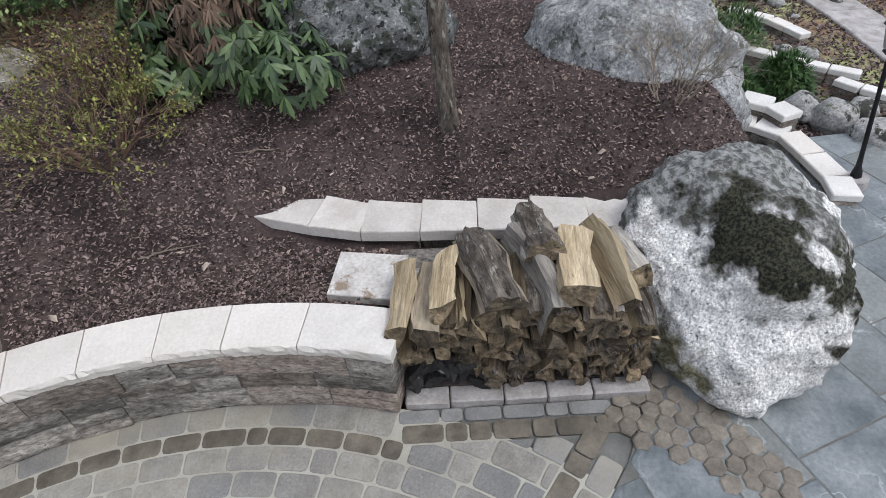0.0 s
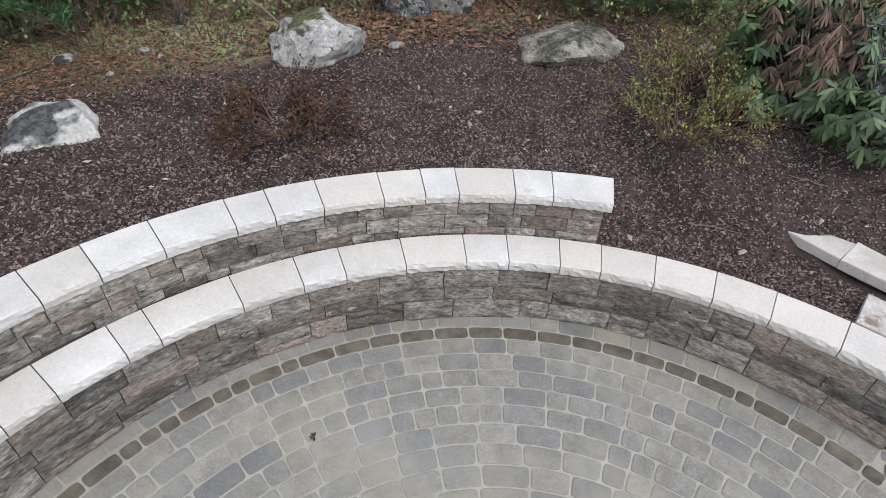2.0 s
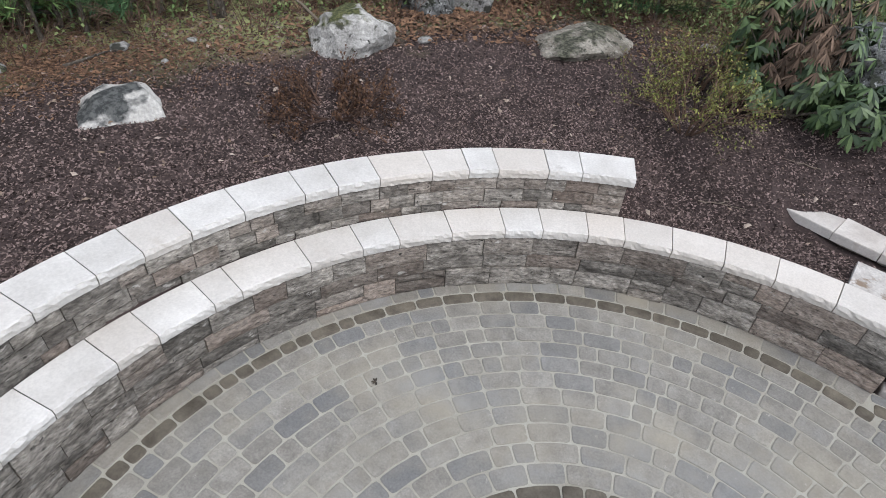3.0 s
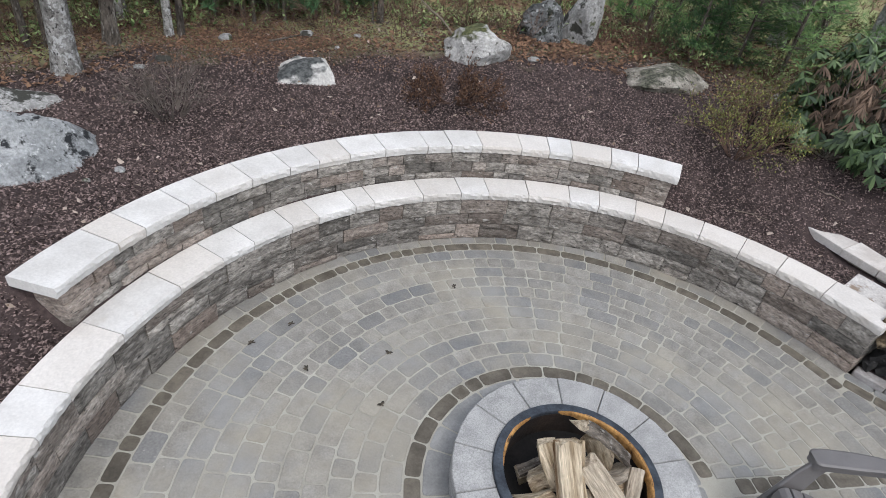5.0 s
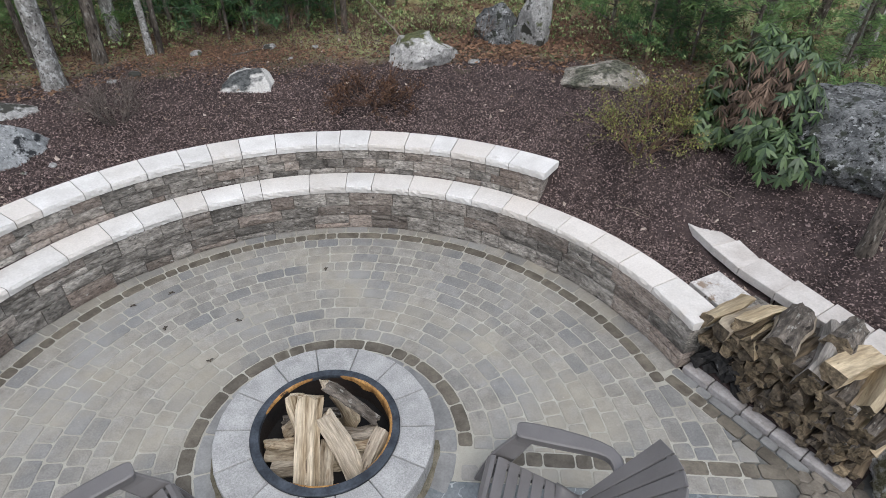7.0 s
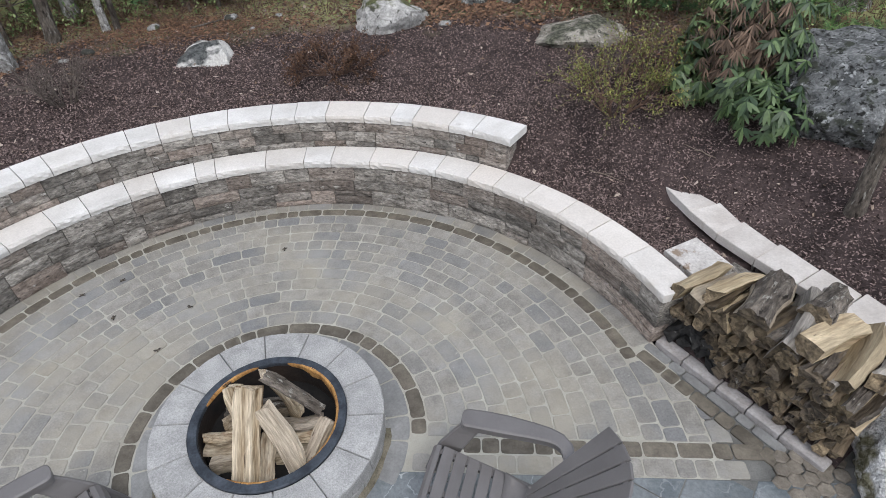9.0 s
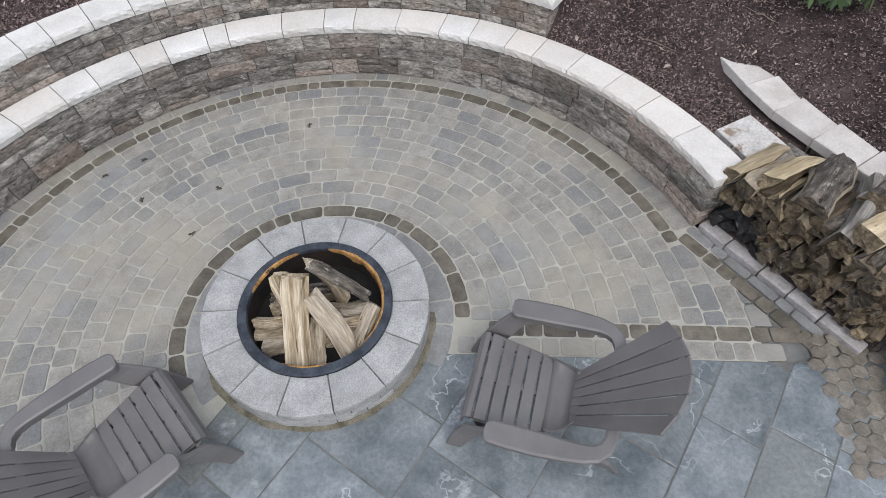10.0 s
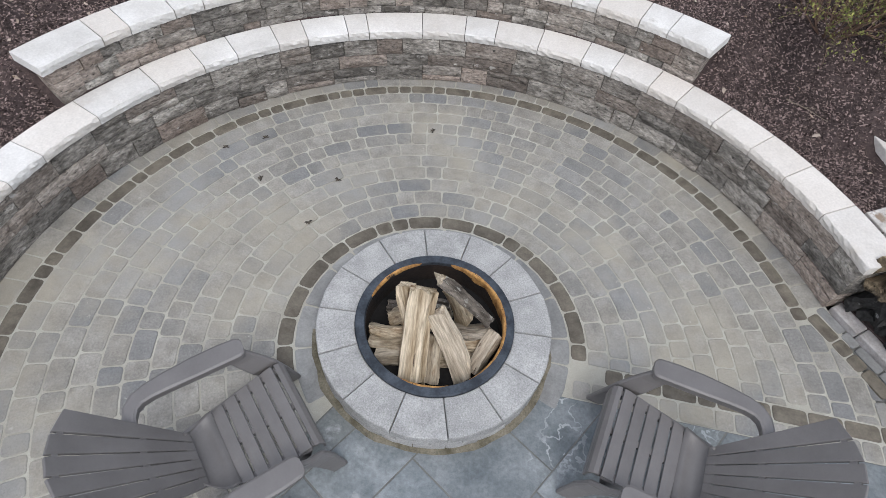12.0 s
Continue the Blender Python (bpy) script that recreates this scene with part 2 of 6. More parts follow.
def moss_patches(m, patches, colour, second=None, scale=30):
    """Dark moss grown over parts of a stone, each with a ragged edge."""
    n, l = m.node_tree.nodes, m.node_tree.links
    b = n["Principled BSDF"]
    tc, nz = n.new("ShaderNodeTexCoord"), n.new("ShaderNodeTexNoise")
    nz.inputs["Scale"].default_value, nz.inputs["Detail"].default_value = 7, 8
    l.new(tc.outputs["Object"], nz.inputs["Vector"])
    for centre, radius in patches:
        d = n.new("ShaderNodeVectorMath")
        d.operation = "DISTANCE"
        d.inputs[1].default_value = centre
        l.new(tc.outputs["Object"], d.inputs[0])
        a = n.new("ShaderNodeMath")
        a.operation = "MULTIPLY_ADD"
        a.inputs[1].default_value = 0.75
        l.new(nz.outputs["Fac"], a.inputs[0])
        l.new(d.outputs["Value"], a.inputs[2])
        f = n.new("ShaderNodeMapRange")
        f.inputs[1].default_value, f.inputs[2].default_value = radius + 0.44, radius + 0.34
        l.new(a.outputs[0], f.inputs[0])
        mx = n.new("ShaderNodeMixRGB")
        mx.inputs[2].default_value = (*colour, 1)
        if second:
            tx, step, two = n.new("ShaderNodeTexNoise"), n.new("ShaderNodeMapRange"), n.new("ShaderNodeMixRGB")
            tx.inputs["Scale"].default_value, tx.inputs["Detail"].default_value, tx.inputs["Roughness"].default_value = scale, 8, 0.7
            l.new(tc.outputs["Object"], tx.inputs["Vector"])
            step.inputs[1].default_value, step.inputs[2].default_value = 0.44, 0.58
            l.new(tx.outputs["Fac"], step.inputs[0])
            two.inputs[1].default_value, two.inputs[2].default_value = (*colour, 1), (*second, 1)
            l.new(step.outputs[0], two.inputs[0])
            l.new(two.outputs[0], mx.inputs[2])
        l.new(f.outputs[0], mx.inputs[0])
        l.new(b.inputs["Base Color"].links[0].from_socket, mx.inputs[1])
        l.new(mx.outputs[0], b.inputs["Base Color"])


moss_patches(GREAT_ROCK, (((0.15, 0.10, 0.72), 0.50), ((-0.10, -0.35, 0.62), 0.30), ((0.25, 0.55, 0.30), 0.40)), (0.10, 0.10, 0.092), (0.34, 0.345, 0.33), 22)
moss_patches(GREAT_ROCK, (((-0.68, 0.24, -0.16), 0.16),), (0.12, 0.11, 0.06), (0.30, 0.28, 0.20), 30)
moss_patches(GREAT_ROCK, (((-0.32, 0.03, 0.58), 0.24), ((-0.46, -0.12, 0.52), 0.18), ((-0.36, -0.50, 0.42), 0.20), ((-0.40, -0.62, 0.30), 0.22), ((-0.20, 0.12, 0.64), 0.16)), (0.008, 0.008, 0.006), (0.060, 0.060, 0.036), 60)
DARK_ROCK = mat("dark_boulder", (0.055, 0.058, 0.058), (0.215, 0.22, 0.215), 6.0, 0.95, 1.0, grain=50, grain_amount=0.8, bump_dist=0.03, bump_scale=20, spots=[(7, 0.55, (0.045, 0.050, 0.038)), (15, 0.58, (0.38, 0.39, 0.38)), (22, 0.55, (0.018, 0.018, 0.016))])
LEAF_ROCK = mat("pale_rock", (0.19, 0.19, 0.18), (0.48, 0.475, 0.455), 5.0, 0.95, 1.0, grain=45, grain_amount=0.7, bump_dist=0.02, bump_scale=22, spots=[(5.0, 0.52, (0.05, 0.05, 0.042)), (6, 0.60, (0.10, 0.11, 0.06)), (12, 0.62, (0.04, 0.04, 0.036))])
LICHEN_ROCK = mat("lichened_rock", (0.19, 0.20, 0.20), (0.40, 0.41, 0.405), 4.0, 0.95, 1.0, grain=45, grain_amount=0.5, bump_dist=0.02, bump_scale=22, spots=[(6, 0.56, (0.03, 0.032, 0.034)), (15, 0.60, (0.52, 0.53, 0.52)), (11, 0.60, (0.035, 0.037, 0.036))])
PLASTIC = mat("grey_plastic", (0.118, 0.111, 0.107), (0.158, 0.149, 0.144), 3.0, 0.42, 0.08, grain=90, grain_amount=0.06, spec=0.4)
WOOD_FACE = mat("split_wood", (0.21, 0.165, 0.105), (0.54, 0.45, 0.31), 14.0, 0.85, 1.0, rnd=0.40, tint=(0.20, 0.175, 0.15), grain=70, grain_amount=0.5, stretch=(1, 1, 0.10), spots=[(6, 0.60, (0.10, 0.072, 0.05)), (25, 0.66, (0.05, 0.037, 0.027))], bump_dist=0.02)
WOOD_PALE = mat("golden_split_wood", (0.24, 0.18, 0.105), (0.57, 0.47, 0.31), 12.0, 0.85, 1.0, rnd=0.32, tint=(0.40, 0.36, 0.31), grain=70, grain_amount=0.4, stretch=(1, 1, 0.10), spots=[(5, 0.62, (0.20, 0.14, 0.08)), (25, 0.66, (0.08, 0.055, 0.04))], bump_dist=0.02)
TILT_ROCK = mat("tilted_rock", (0.42, 0.41, 0.385), (0.66, 0.645, 0.60), 4.0, 0.95, 1.0, grain=45, grain_amount=0.4, bump_dist=0.02, bump_scale=22, spots=[(9, 0.62, (0.22, 0.21, 0.19))])
moss_patches(TILT_ROCK, (((-0.05, 0.12, 0.20), 0.20), ((-0.22, 0.10, 0.16), 0.14)), (0.045, 0.048, 0.048), (0.12, 0.125, 0.12), 20)
DULL_ROCK = mat("dull_rock", (0.15, 0.135, 0.11), (0.36, 0.335, 0.285), 6.0, 0.95, 1.0, grain=45, grain_amount=0.6, bump_dist=0.02, bump_scale=22, spots=[(7, 0.55, (0.06, 0.06, 0.045)), (14, 0.60, (0.50, 0.48, 0.43)), (26, 0.60, (0.03, 0.03, 0.022))])
moss_patches(DULL_ROCK, (((-0.26, -0.08, 0.16), 0.16), ((0.05, -0.16, 0.18), 0.10), ((0.25, 0.02, 0.20), 0.12)), (0.045, 0.046, 0.034), (0.15, 0.15, 0.11), 24)
MOSS_ROCK = mat("mossy_rock", (0.25, 0.245, 0.23), (0.56, 0.55, 0.52), 5.0, 0.95, 1.0, grain=45, grain_amount=0.6, bump_dist=0.02, bump_scale=22, spots=[(6, 0.56, (0.075, 0.075, 0.06)), (12, 0.62, (0.04, 0.04, 0.036))])
moss_patches(MOSS_ROCK, (((-0.10, 0.02, 0.28), 0.22), ((0.18, 0.10, 0.24), 0.10)), (0.05, 0.058, 0.025), (0.13, 0.135, 0.06), 30)
WOOD_DARK = mat("dark_split_wood", (0.070, 0.052, 0.034), (0.27, 0.208, 0.135), 14.0, 0.9, 1.0, rnd=0.45, tint=(0.085, 0.072, 0.058), grain=70, grain_amount=0.5, stretch=(1, 1, 0.10), spots=[(7, 0.60, (0.035, 0.026, 0.018))], bump_dist=0.02)
WOOD_GREY = mat("greyed_split_wood", (0.17, 0.15, 0.125), (0.42, 0.39, 0.345), 14.0, 0.9, 1.0, rnd=0.20, grain=70, grain_amount=0.5, stretch=(1, 1, 0.10), spots=[(7, 0.62, (0.11, 0.085, 0.06)), (25, 0.66, (0.05, 0.040, 0.030))], bump_dist=0.02)
BARK = mat("bark", (0.050, 0.041, 0.033), (0.185, 0.160, 0.132), 14.0, 0.95, 1.0, rnd=0.2, grain=45, grain_amount=0.9, stretch=(1, 1, 0.35), bump_dist=0.03, bump_scale=30, spots=[(30, 0.58, (0.29, 0.275, 0.24)), (22, 0.60, (0.022, 0.018, 0.014))])
BARK_PALE = mat("lichened_bark", (0.15, 0.143, 0.130), (0.37, 0.36, 0.335), 12.0, 0.95, 1.0, rnd=0.15, grain=40, grain_amount=0.8, stretch=(1, 1, 0.8), bump_dist=0.03, bump_scale=26, spots=[(22, 0.54, (0.52, 0.52, 0.50)), (30, 0.58, (0.05, 0.045, 0.04))])

# ---- building helpers ----
def mesh_of(name, bm, material, smooth=False):
    bmesh.ops.recalc_face_normals(bm, faces=bm.faces)
    me = bpy.data.meshes.new(name)
    bm.to_mesh(me)
    bm.free()
    for m in (material if isinstance(material, (list, tuple)) else [material]):
        me.materials.append(m)
    if smooth:
        for p in me.polygons:
            p.use_smooth = True
    return me


def thing(name, label, category, m=None, group="", kind="", bm=None, material=None, smooth=False):
    """A top-level thing: an empty at its base, or one mesh."""
    ob = new(name, mesh_of(name, bm, material, smooth) if bm else None)
    if m is not None:
        ob.matrix_world = m
    return tagged(ob, label, category, group, kind)


def part(name, bm, material, parent, label="", m=None, smooth=False):
    ob = new(name, bm if isinstance(bm, bpy.types.Mesh) else mesh_of(name, bm, material, smooth))
    ob.parent = parent
    if m is not None:
        ob.matrix_basis = m
    if label:
        tagged(ob, label)
    return ob


def box(bm, sx, sy, sz, m=Matrix(), bevel=0.0, seg=1):
    g = bmesh.ops.create_cube(bm, size=1.0, matrix=m @ Matrix.Diagonal((sx, sy, sz, 1)))
    if bevel:
        edges = list({e for v in g["verts"] for e in v.link_edges})
        bmesh.ops.bevel(bm, geom=edges, offset=bevel, segments=seg, affect="EDGES", profile=0.5)
    return bm


def prism(bm, outline, z0, z1, inset=0.0, drop=0.0, m=Matrix()):
    """A slab with that outline, its top edge chamfered."""
    n = len(outline)
    c = sum((Vector(p) for p in outline), Vector((0, 0))) / n
    rings = [(0, z0), (0, z1 - drop)]
    if inset:
        rings.append((inset, z1))
    loops = []
    for ins, z in rings:
        row = []
        for p in outline:
            d = Vector(p) - c
            q = c + d * max(0.05, 1 - ins / max(d.length, 1e-4))
            row.append(bm.verts.new(m @ Vector((q.x, q.y, z))))
        loops.append(row)
    for a, b in zip(loops, loops[1:]):
        for i in range(n):
            bm.faces.new((a[i], a[(i + 1) % n], b[(i + 1) % n], b[i]))
    bm.faces.new(loops[-1])
    bm.faces.new(list(reversed(loops[0])))
    return bm


def wedge_outline(r0, r1, half, cut=0.0, seg=3):
    """A ring segment of that half angle round +x, its corners cut."""
    pts = []
    c0, c1 = cut / r0, cut / r1
    if cut:
        pts += [(r0 + cut, -half), (r1 - cut, -half)]
    for i in range(seg + 1):
        a = -half + c1 + (2 * half - 2 * c1) * i / seg
        pts.append((r1 * math.cos(a), r1 * math.sin(a)))
    if cut:
        pts += [None, None]
        pts[-2], pts[-1] = ((r1 - cut) * math.cos(half), (r1 - cut) * math.sin(half)), ((r0 + cut) * math.cos(half), (r0 + cut) * math.sin(half))
        pts[0] = ((r0 + cut) * math.cos(half), -(r0 + cut) * math.sin(half))
        pts[1] = ((r1 - cut) * math.cos(half), -(r1 - cut) * math.sin(half))
    for i in range(seg + 1):
        a = half - c0 - (2 * half - 2 * c0) * i / seg
        pts.append((r0 * math.cos(a), r0 * math.sin(a)))
    return pts


def tumbled(r0, r1, half, cut):
    """A ring segment round +x with softly rounded corners."""
    at = lambda r, a: Vector((r * math.cos(a), r * math.sin(a)))
    ring = [at(r0, -half), at(r1, -half), at(r1, 0), at(r1, half), at(r0, half), at(r0, 0)]
    pts = []
    for i, c in enumerate(ring):
        if i in (2, 5):
            pts.append(tuple(c))
            continue
        p, q = (c + (d - c).normalized() * cut for d in (ring[i - 1], ring[(i + 1) % 6]))
        pts += [tuple(p), tuple((p + c * 2 + q) / 4), tuple(q)]
    return pts


def lumpy(bm, rx, ry, rz, seed, sub=4, rough=0.25, freq=1.2, fine=0.05, flat=0.0, peak=0.0):
    """A boulder: a sphere pushed about by noise."""
    g = bmesh.ops.create_icosphere(bm, subdivisions=sub, radius=1.0)
    off = Vector((seed * 3.7, seed * 1.9, seed * 7.1))
    for v in g["verts"]:
        p = v.co.copy()
        k = 1 + rough * noise.noise(p * freq + off) + rough * 0.5 * noise.noise(p * freq * 2.3 + off) + fine * noise.noise(p * 7 + off) + fine * 0.6 * noise.noise(p * 16 + off)
        q = p * k
        if flat and q.z > flat:
            q.z = flat + (q.z - flat) * 0.35
        if peak and q.z > 0:          # draw in towards a blunt peak
            s = 1 - peak * 0.55 * q.z
            q.x, q.y, q.z = q.x * s, q.y * s, q.z * (1 + 0.15 * peak)
        v.co = Vector((q.x * rx, q.y * ry, q.z * rz))
    return bm


# ---- the plan ----
WX, WY = -0.051, -0.233         # middle of the curved walls
R_FACE, R_CAP0, R_CAP1 = 2.855, 2.835, 3.12
H_WALL, CAP_T = 0.438, 0.073
R_UP0, R_UP1, H_UP = 3.115, 3.43, 0.765     # upper cap, front and back, and its underside
R_PIT, H_PIT = 0.735, 0.185
R_DARK0, R_DARK1 = 2.575, 2.685  # dark paver border
R_EYE0, R_EYE1 = 0.895, 1.005    # dark paver ring round the pit


def ease(a, b, x):
    t = min(1.0, max(0.0, (x - a) / (b - a)))
    return t * t * (3 - 2 * t)


def spur_x(y):
    """The front line of the short spur wall behind the stacked wood."""
    pts = ((-3.0, 4.6), (-0.45, 4.08), (0.1, 3.84), (0.6, 3.58), (1.1, 3.38), (1.65, 3.30), (2.2, 2.9))
    for (y0, x0), (y1, x1) in zip(pts, pts[1:]):
        if y <= y1:
            return x0 + (x1 - x0) * (y - y0) / (y1 - y0)
    return 0.0


def bed_z(x, y):
    """Height of the ground: low round the patio, rising as the planted bed behind the walls."""
    d = Vector((x - WX, y - WY))
    r, a = d.length, math.degrees(math.atan2(d.y, d.x))
    if a < -120:
        a += 360
    tier = ease(40, 52, a) * (1 - ease(146, 160, a))
    h = tier * (0.50 + 0.26 * ease(3.15, 3.45, r)) + (1 - tier) * (0.40 + 0.32 * ease(3.85 - 0.6 * ease(18, 34, a), 5.1 - 0.7 * ease(18, 34, a), r))
    h += 0.075 * max(0, r - 3.45) * (tier + (1 - tier) * ease(3.8, 5.2, r)) - 0.035 * max(0, r - 7) - 0.06 * max(0, r - 16)
    h += 0.05 * noise.noise(Vector((x * 0.5, y * 0.5, 3))) * ease(3.6, 5, r) + 0.018 * noise.noise(Vector((x * 2.1, y * 2.1, 5)))
    side = 1 - ease(205, 222, a)
    if x > 0:
        side *= ease(-1.35, -0.55, y - 1.1 * max(0, x - 5.35))
        if y < 0.62:
            side *= ease(-0.02, 0.22, x - spur_x(y))
        elif y < 1.6 and x < spur_x(y):
            h = 0.38
    if a < -20:
        side = 0.0
    low = -0.06 - 0.02 * max(0, r - 6)
    return low + (h - low) * side * ease(R_FACE + 0.03, R_FACE + 0.2, r)


# ---- ground ----
from mathutils.bvhtree import BVHTree


def ground():
    bm = bmesh.new()
    radii = [0.0, 1.5, 2.6, 2.85, 2.94, 3.02, 3.10]
    r = 3.10
    while r < 9:
        r += 0.075 + 0.02 * (r - 2.9)
        radii.append(r)
    while r < 900:
        r *= 1.22
        radii.append(r)
    n = 300
    rows = []
    for r in radii:
        row = []
        for i in range(n):
            a = 2 * math.pi * i / n
            x, y = WX + r * math.cos(a), WY + r * math.sin(a)
            row.append(bm.verts.new((x, y, bed_z(x, y))))
            if r == 0:
                break
        rows.append(row)
    for a, b in zip(rows, rows[1:]):
        for i in range(n):
            if len(a) == 1:
                bm.faces.new((a[0], b[i], b[(i + 1) % n]))
            else:
                bm.faces.new((a[i], b[i], b[(i + 1) % n], a[(i + 1) % n]))
    surface = BVHTree.FromBMesh(bm)
    thing("ground", "dark brown bark mulch bed rising to woodland", "ground", kind="structure", bm=bm, material=MULCH, smooth=True)
    return surface


SURFACE = ground()


def ground_z(x, y):
    """Height of the ground's mesh."""
    at = SURFACE.ray_cast(Vector((x, y, 9)), Vector((0, 0, -1)))[0]
    return at.z if at else bed_z(x, y)


# ---- walls ----
def cap_stones(owner, r0, r1, joints, z, seed):
    """Pale sawn cap stones between the joints of an arc, with a rock-faced front edge."""
    rng = random.Random(seed)
    for a, b in zip(joints, joints[1:]):
        w = radians(b - a)
        bm = bmesh.new()
        n = 14
        half = (w - 0.0020) / 2
        rows = []
        for k, (rr, zz) in enumerate(((r0 + 0.008, 0.0), (r0 + 0.003, CAP_T * 0.3), (r0 - 0.002, CAP_T * 0.62), (r0 + 0.003, CAP_T - 0.005), (r0 + 0.008, CAP_T), (r1 - 0.006, CAP_T), (r1, CAP_T - 0.006), (r1, 0.0))):
            row = []
            for i in range(n + 1):
                t = -half + 2 * half * i / n
                rough = 0.011 * noise.noise(Vector((t * r0 * 24 + a, zz * 55, seed))) if k < 4 else 0.005 * noise.noise(Vector((t * r0 * 24 + a, 2.6, seed))) if k == 4 else 0.0
                row.append(bm.verts.new(((rr + rough) * math.cos(t), (rr + rough) * math.sin(t), zz + (0.0015 * noise.noise(Vector((t * 20, rr * 9, a))) if k in (4, 5) else 0))))
            rows.append(row)
        m = len(rows)
        for k in range(m):
            p, q = rows[k], rows[(k + 1) % m]
            for i in range(n):
                bm.faces.new((p[i], q[i], q[i + 1], p[i + 1]))
        bm.faces.new([r[0] for r in rows])
        bm.faces.new([r[-1] for r in reversed(rows)])
        part("cap_stone", bm, CAP, owner, m=pose(WX, WY, z + rng.uniform(-0.002, 0.003), 0, 0, (a + b) / 2))


def blocks(owner, r, a0, a1, z0, courses, seed, depth=0.16, wide=(0.14, 0.36), name="block"):
    """Rock-faced wall blocks in courses, some split in two heights."""
    rng = random.Random(seed)
    z = z0
    for h in courses:
        a = a0
        while a < a1 - 0.01:
            w = rng.uniform(*wide) / r
            if a1 - a - w < 0.09 / r:
                w = a1 - a
            cut = rng.uniform(0.36, 0.64)
            cells = [(z, h)] if rng.random() < 0.62 or h < 0.12 else [(z, h * cut), (z + h * cut, h * (1 - cut))]
            for zz, hh in cells:
                bm = bmesh.new()
                nx, nz = max(5, round(w * r / 0.035)), max(3, round(hh / 0.030))
                half = w / 2 - 0.0021 / r
                push = rng.uniform(-0.006, 0.010)
                grid = []
                for k in range(nz + 1):
                    row = []
                    for i in range(nx + 1):
                        edge = i in (0, nx) or k in (0, nz)
                        ax = a * r + 2 * half * r * i / nx
                        d = 0.0045 + 0.004 * noise.noise(Vector((ax * 30, zz * 17 + k, seed + 3))) if edge else -0.003 + 0.010 * noise.noise(Vector((ax * 13, (zz + hh * k / nz) * 16, seed))) + 0.007 * noise.noise(Vector((ax * 34, (zz + hh * k / nz) * 40, seed)))
                        aa = -half + 2 * half * i / nx
                        row.append(bm.verts.new(((r + d - push) * math.cos(aa), (r + d - push) * math.sin(aa), 0.002 + (hh - 0.005) * k / nz)))
                    grid.append(row)
                for k in range(nz):
                    for i in range(nx):
                        bm.faces.new((grid[k][i], grid[k][i + 1], grid[k + 1][i + 1], grid[k + 1][i]))
                rim = [grid[0][i] for i in range(nx + 1)] + [grid[k][nx] for k in range(1, nz + 1)] + [grid[nz][i] for i in range(nx - 1, -1, -1)] + [grid[k][0] for k in range(nz - 1, 0, -1)]
                back = []
                for v in rim:
                    k = (r + depth) / math.hypot(v.co.x, v.co.y)
                    back.append(bm.verts.new((v.co.x * k, v.co.y * k, v.co.z)))
                m = len(rim)
                for i in range(m):
                    bm.faces.new((rim[i], back[i], back[(i + 1) % m], rim[(i + 1) % m]))
                part(name, bm, BLOCK, owner, m=pose(WX, WY, zz, 0, 0, math.degrees(a + w / 2)), smooth=False)
            a += w
        z += h


LOW_JOINTS = (12.2, 21.5, 28.9, 35.4, 42.3, 48.8, 53.9, 60.4, 65.8, 73.5, 81.0, 86.2, 93.4, 102.5, 106.0, 112.8, 117.6, 124.5, 130.0, 137.5, 147.3, 156.4, 162.0, 170.5, 178.0, 184.5, 192.5, 199.5, 207.0)
UP_JOINTS = (48.6, 55.5, 59.9, 66.5, 70.4, 75.2, 82.0, 87.3, 91.4, 98.6, 104.6, 109.7, 114.4, 120.4, 126.1, 130.2, 136.5, 140.3, 149.0)
A_LOW0, A_LOW1 = radians(12.6), radians(207)
A_UP0, A_UP1 = radians(49.4), radians(148.2)
lower_wall = thing("wall_lower", "curved grey-brown rock-faced block seat wall with pale caps", "wall", kind="structure")
cap_stones(lower_wall, R_CAP0, R_CAP1, LOW_JOINTS, H_WALL, 4)
upper_wall = thing("wall_upper", "upper curved tier of grey-brown blocks with pale caps", "wall", kind="structure")
cap_stones(upper_wall, R_UP0, R_UP1, UP_JOINTS, H_UP, 9)

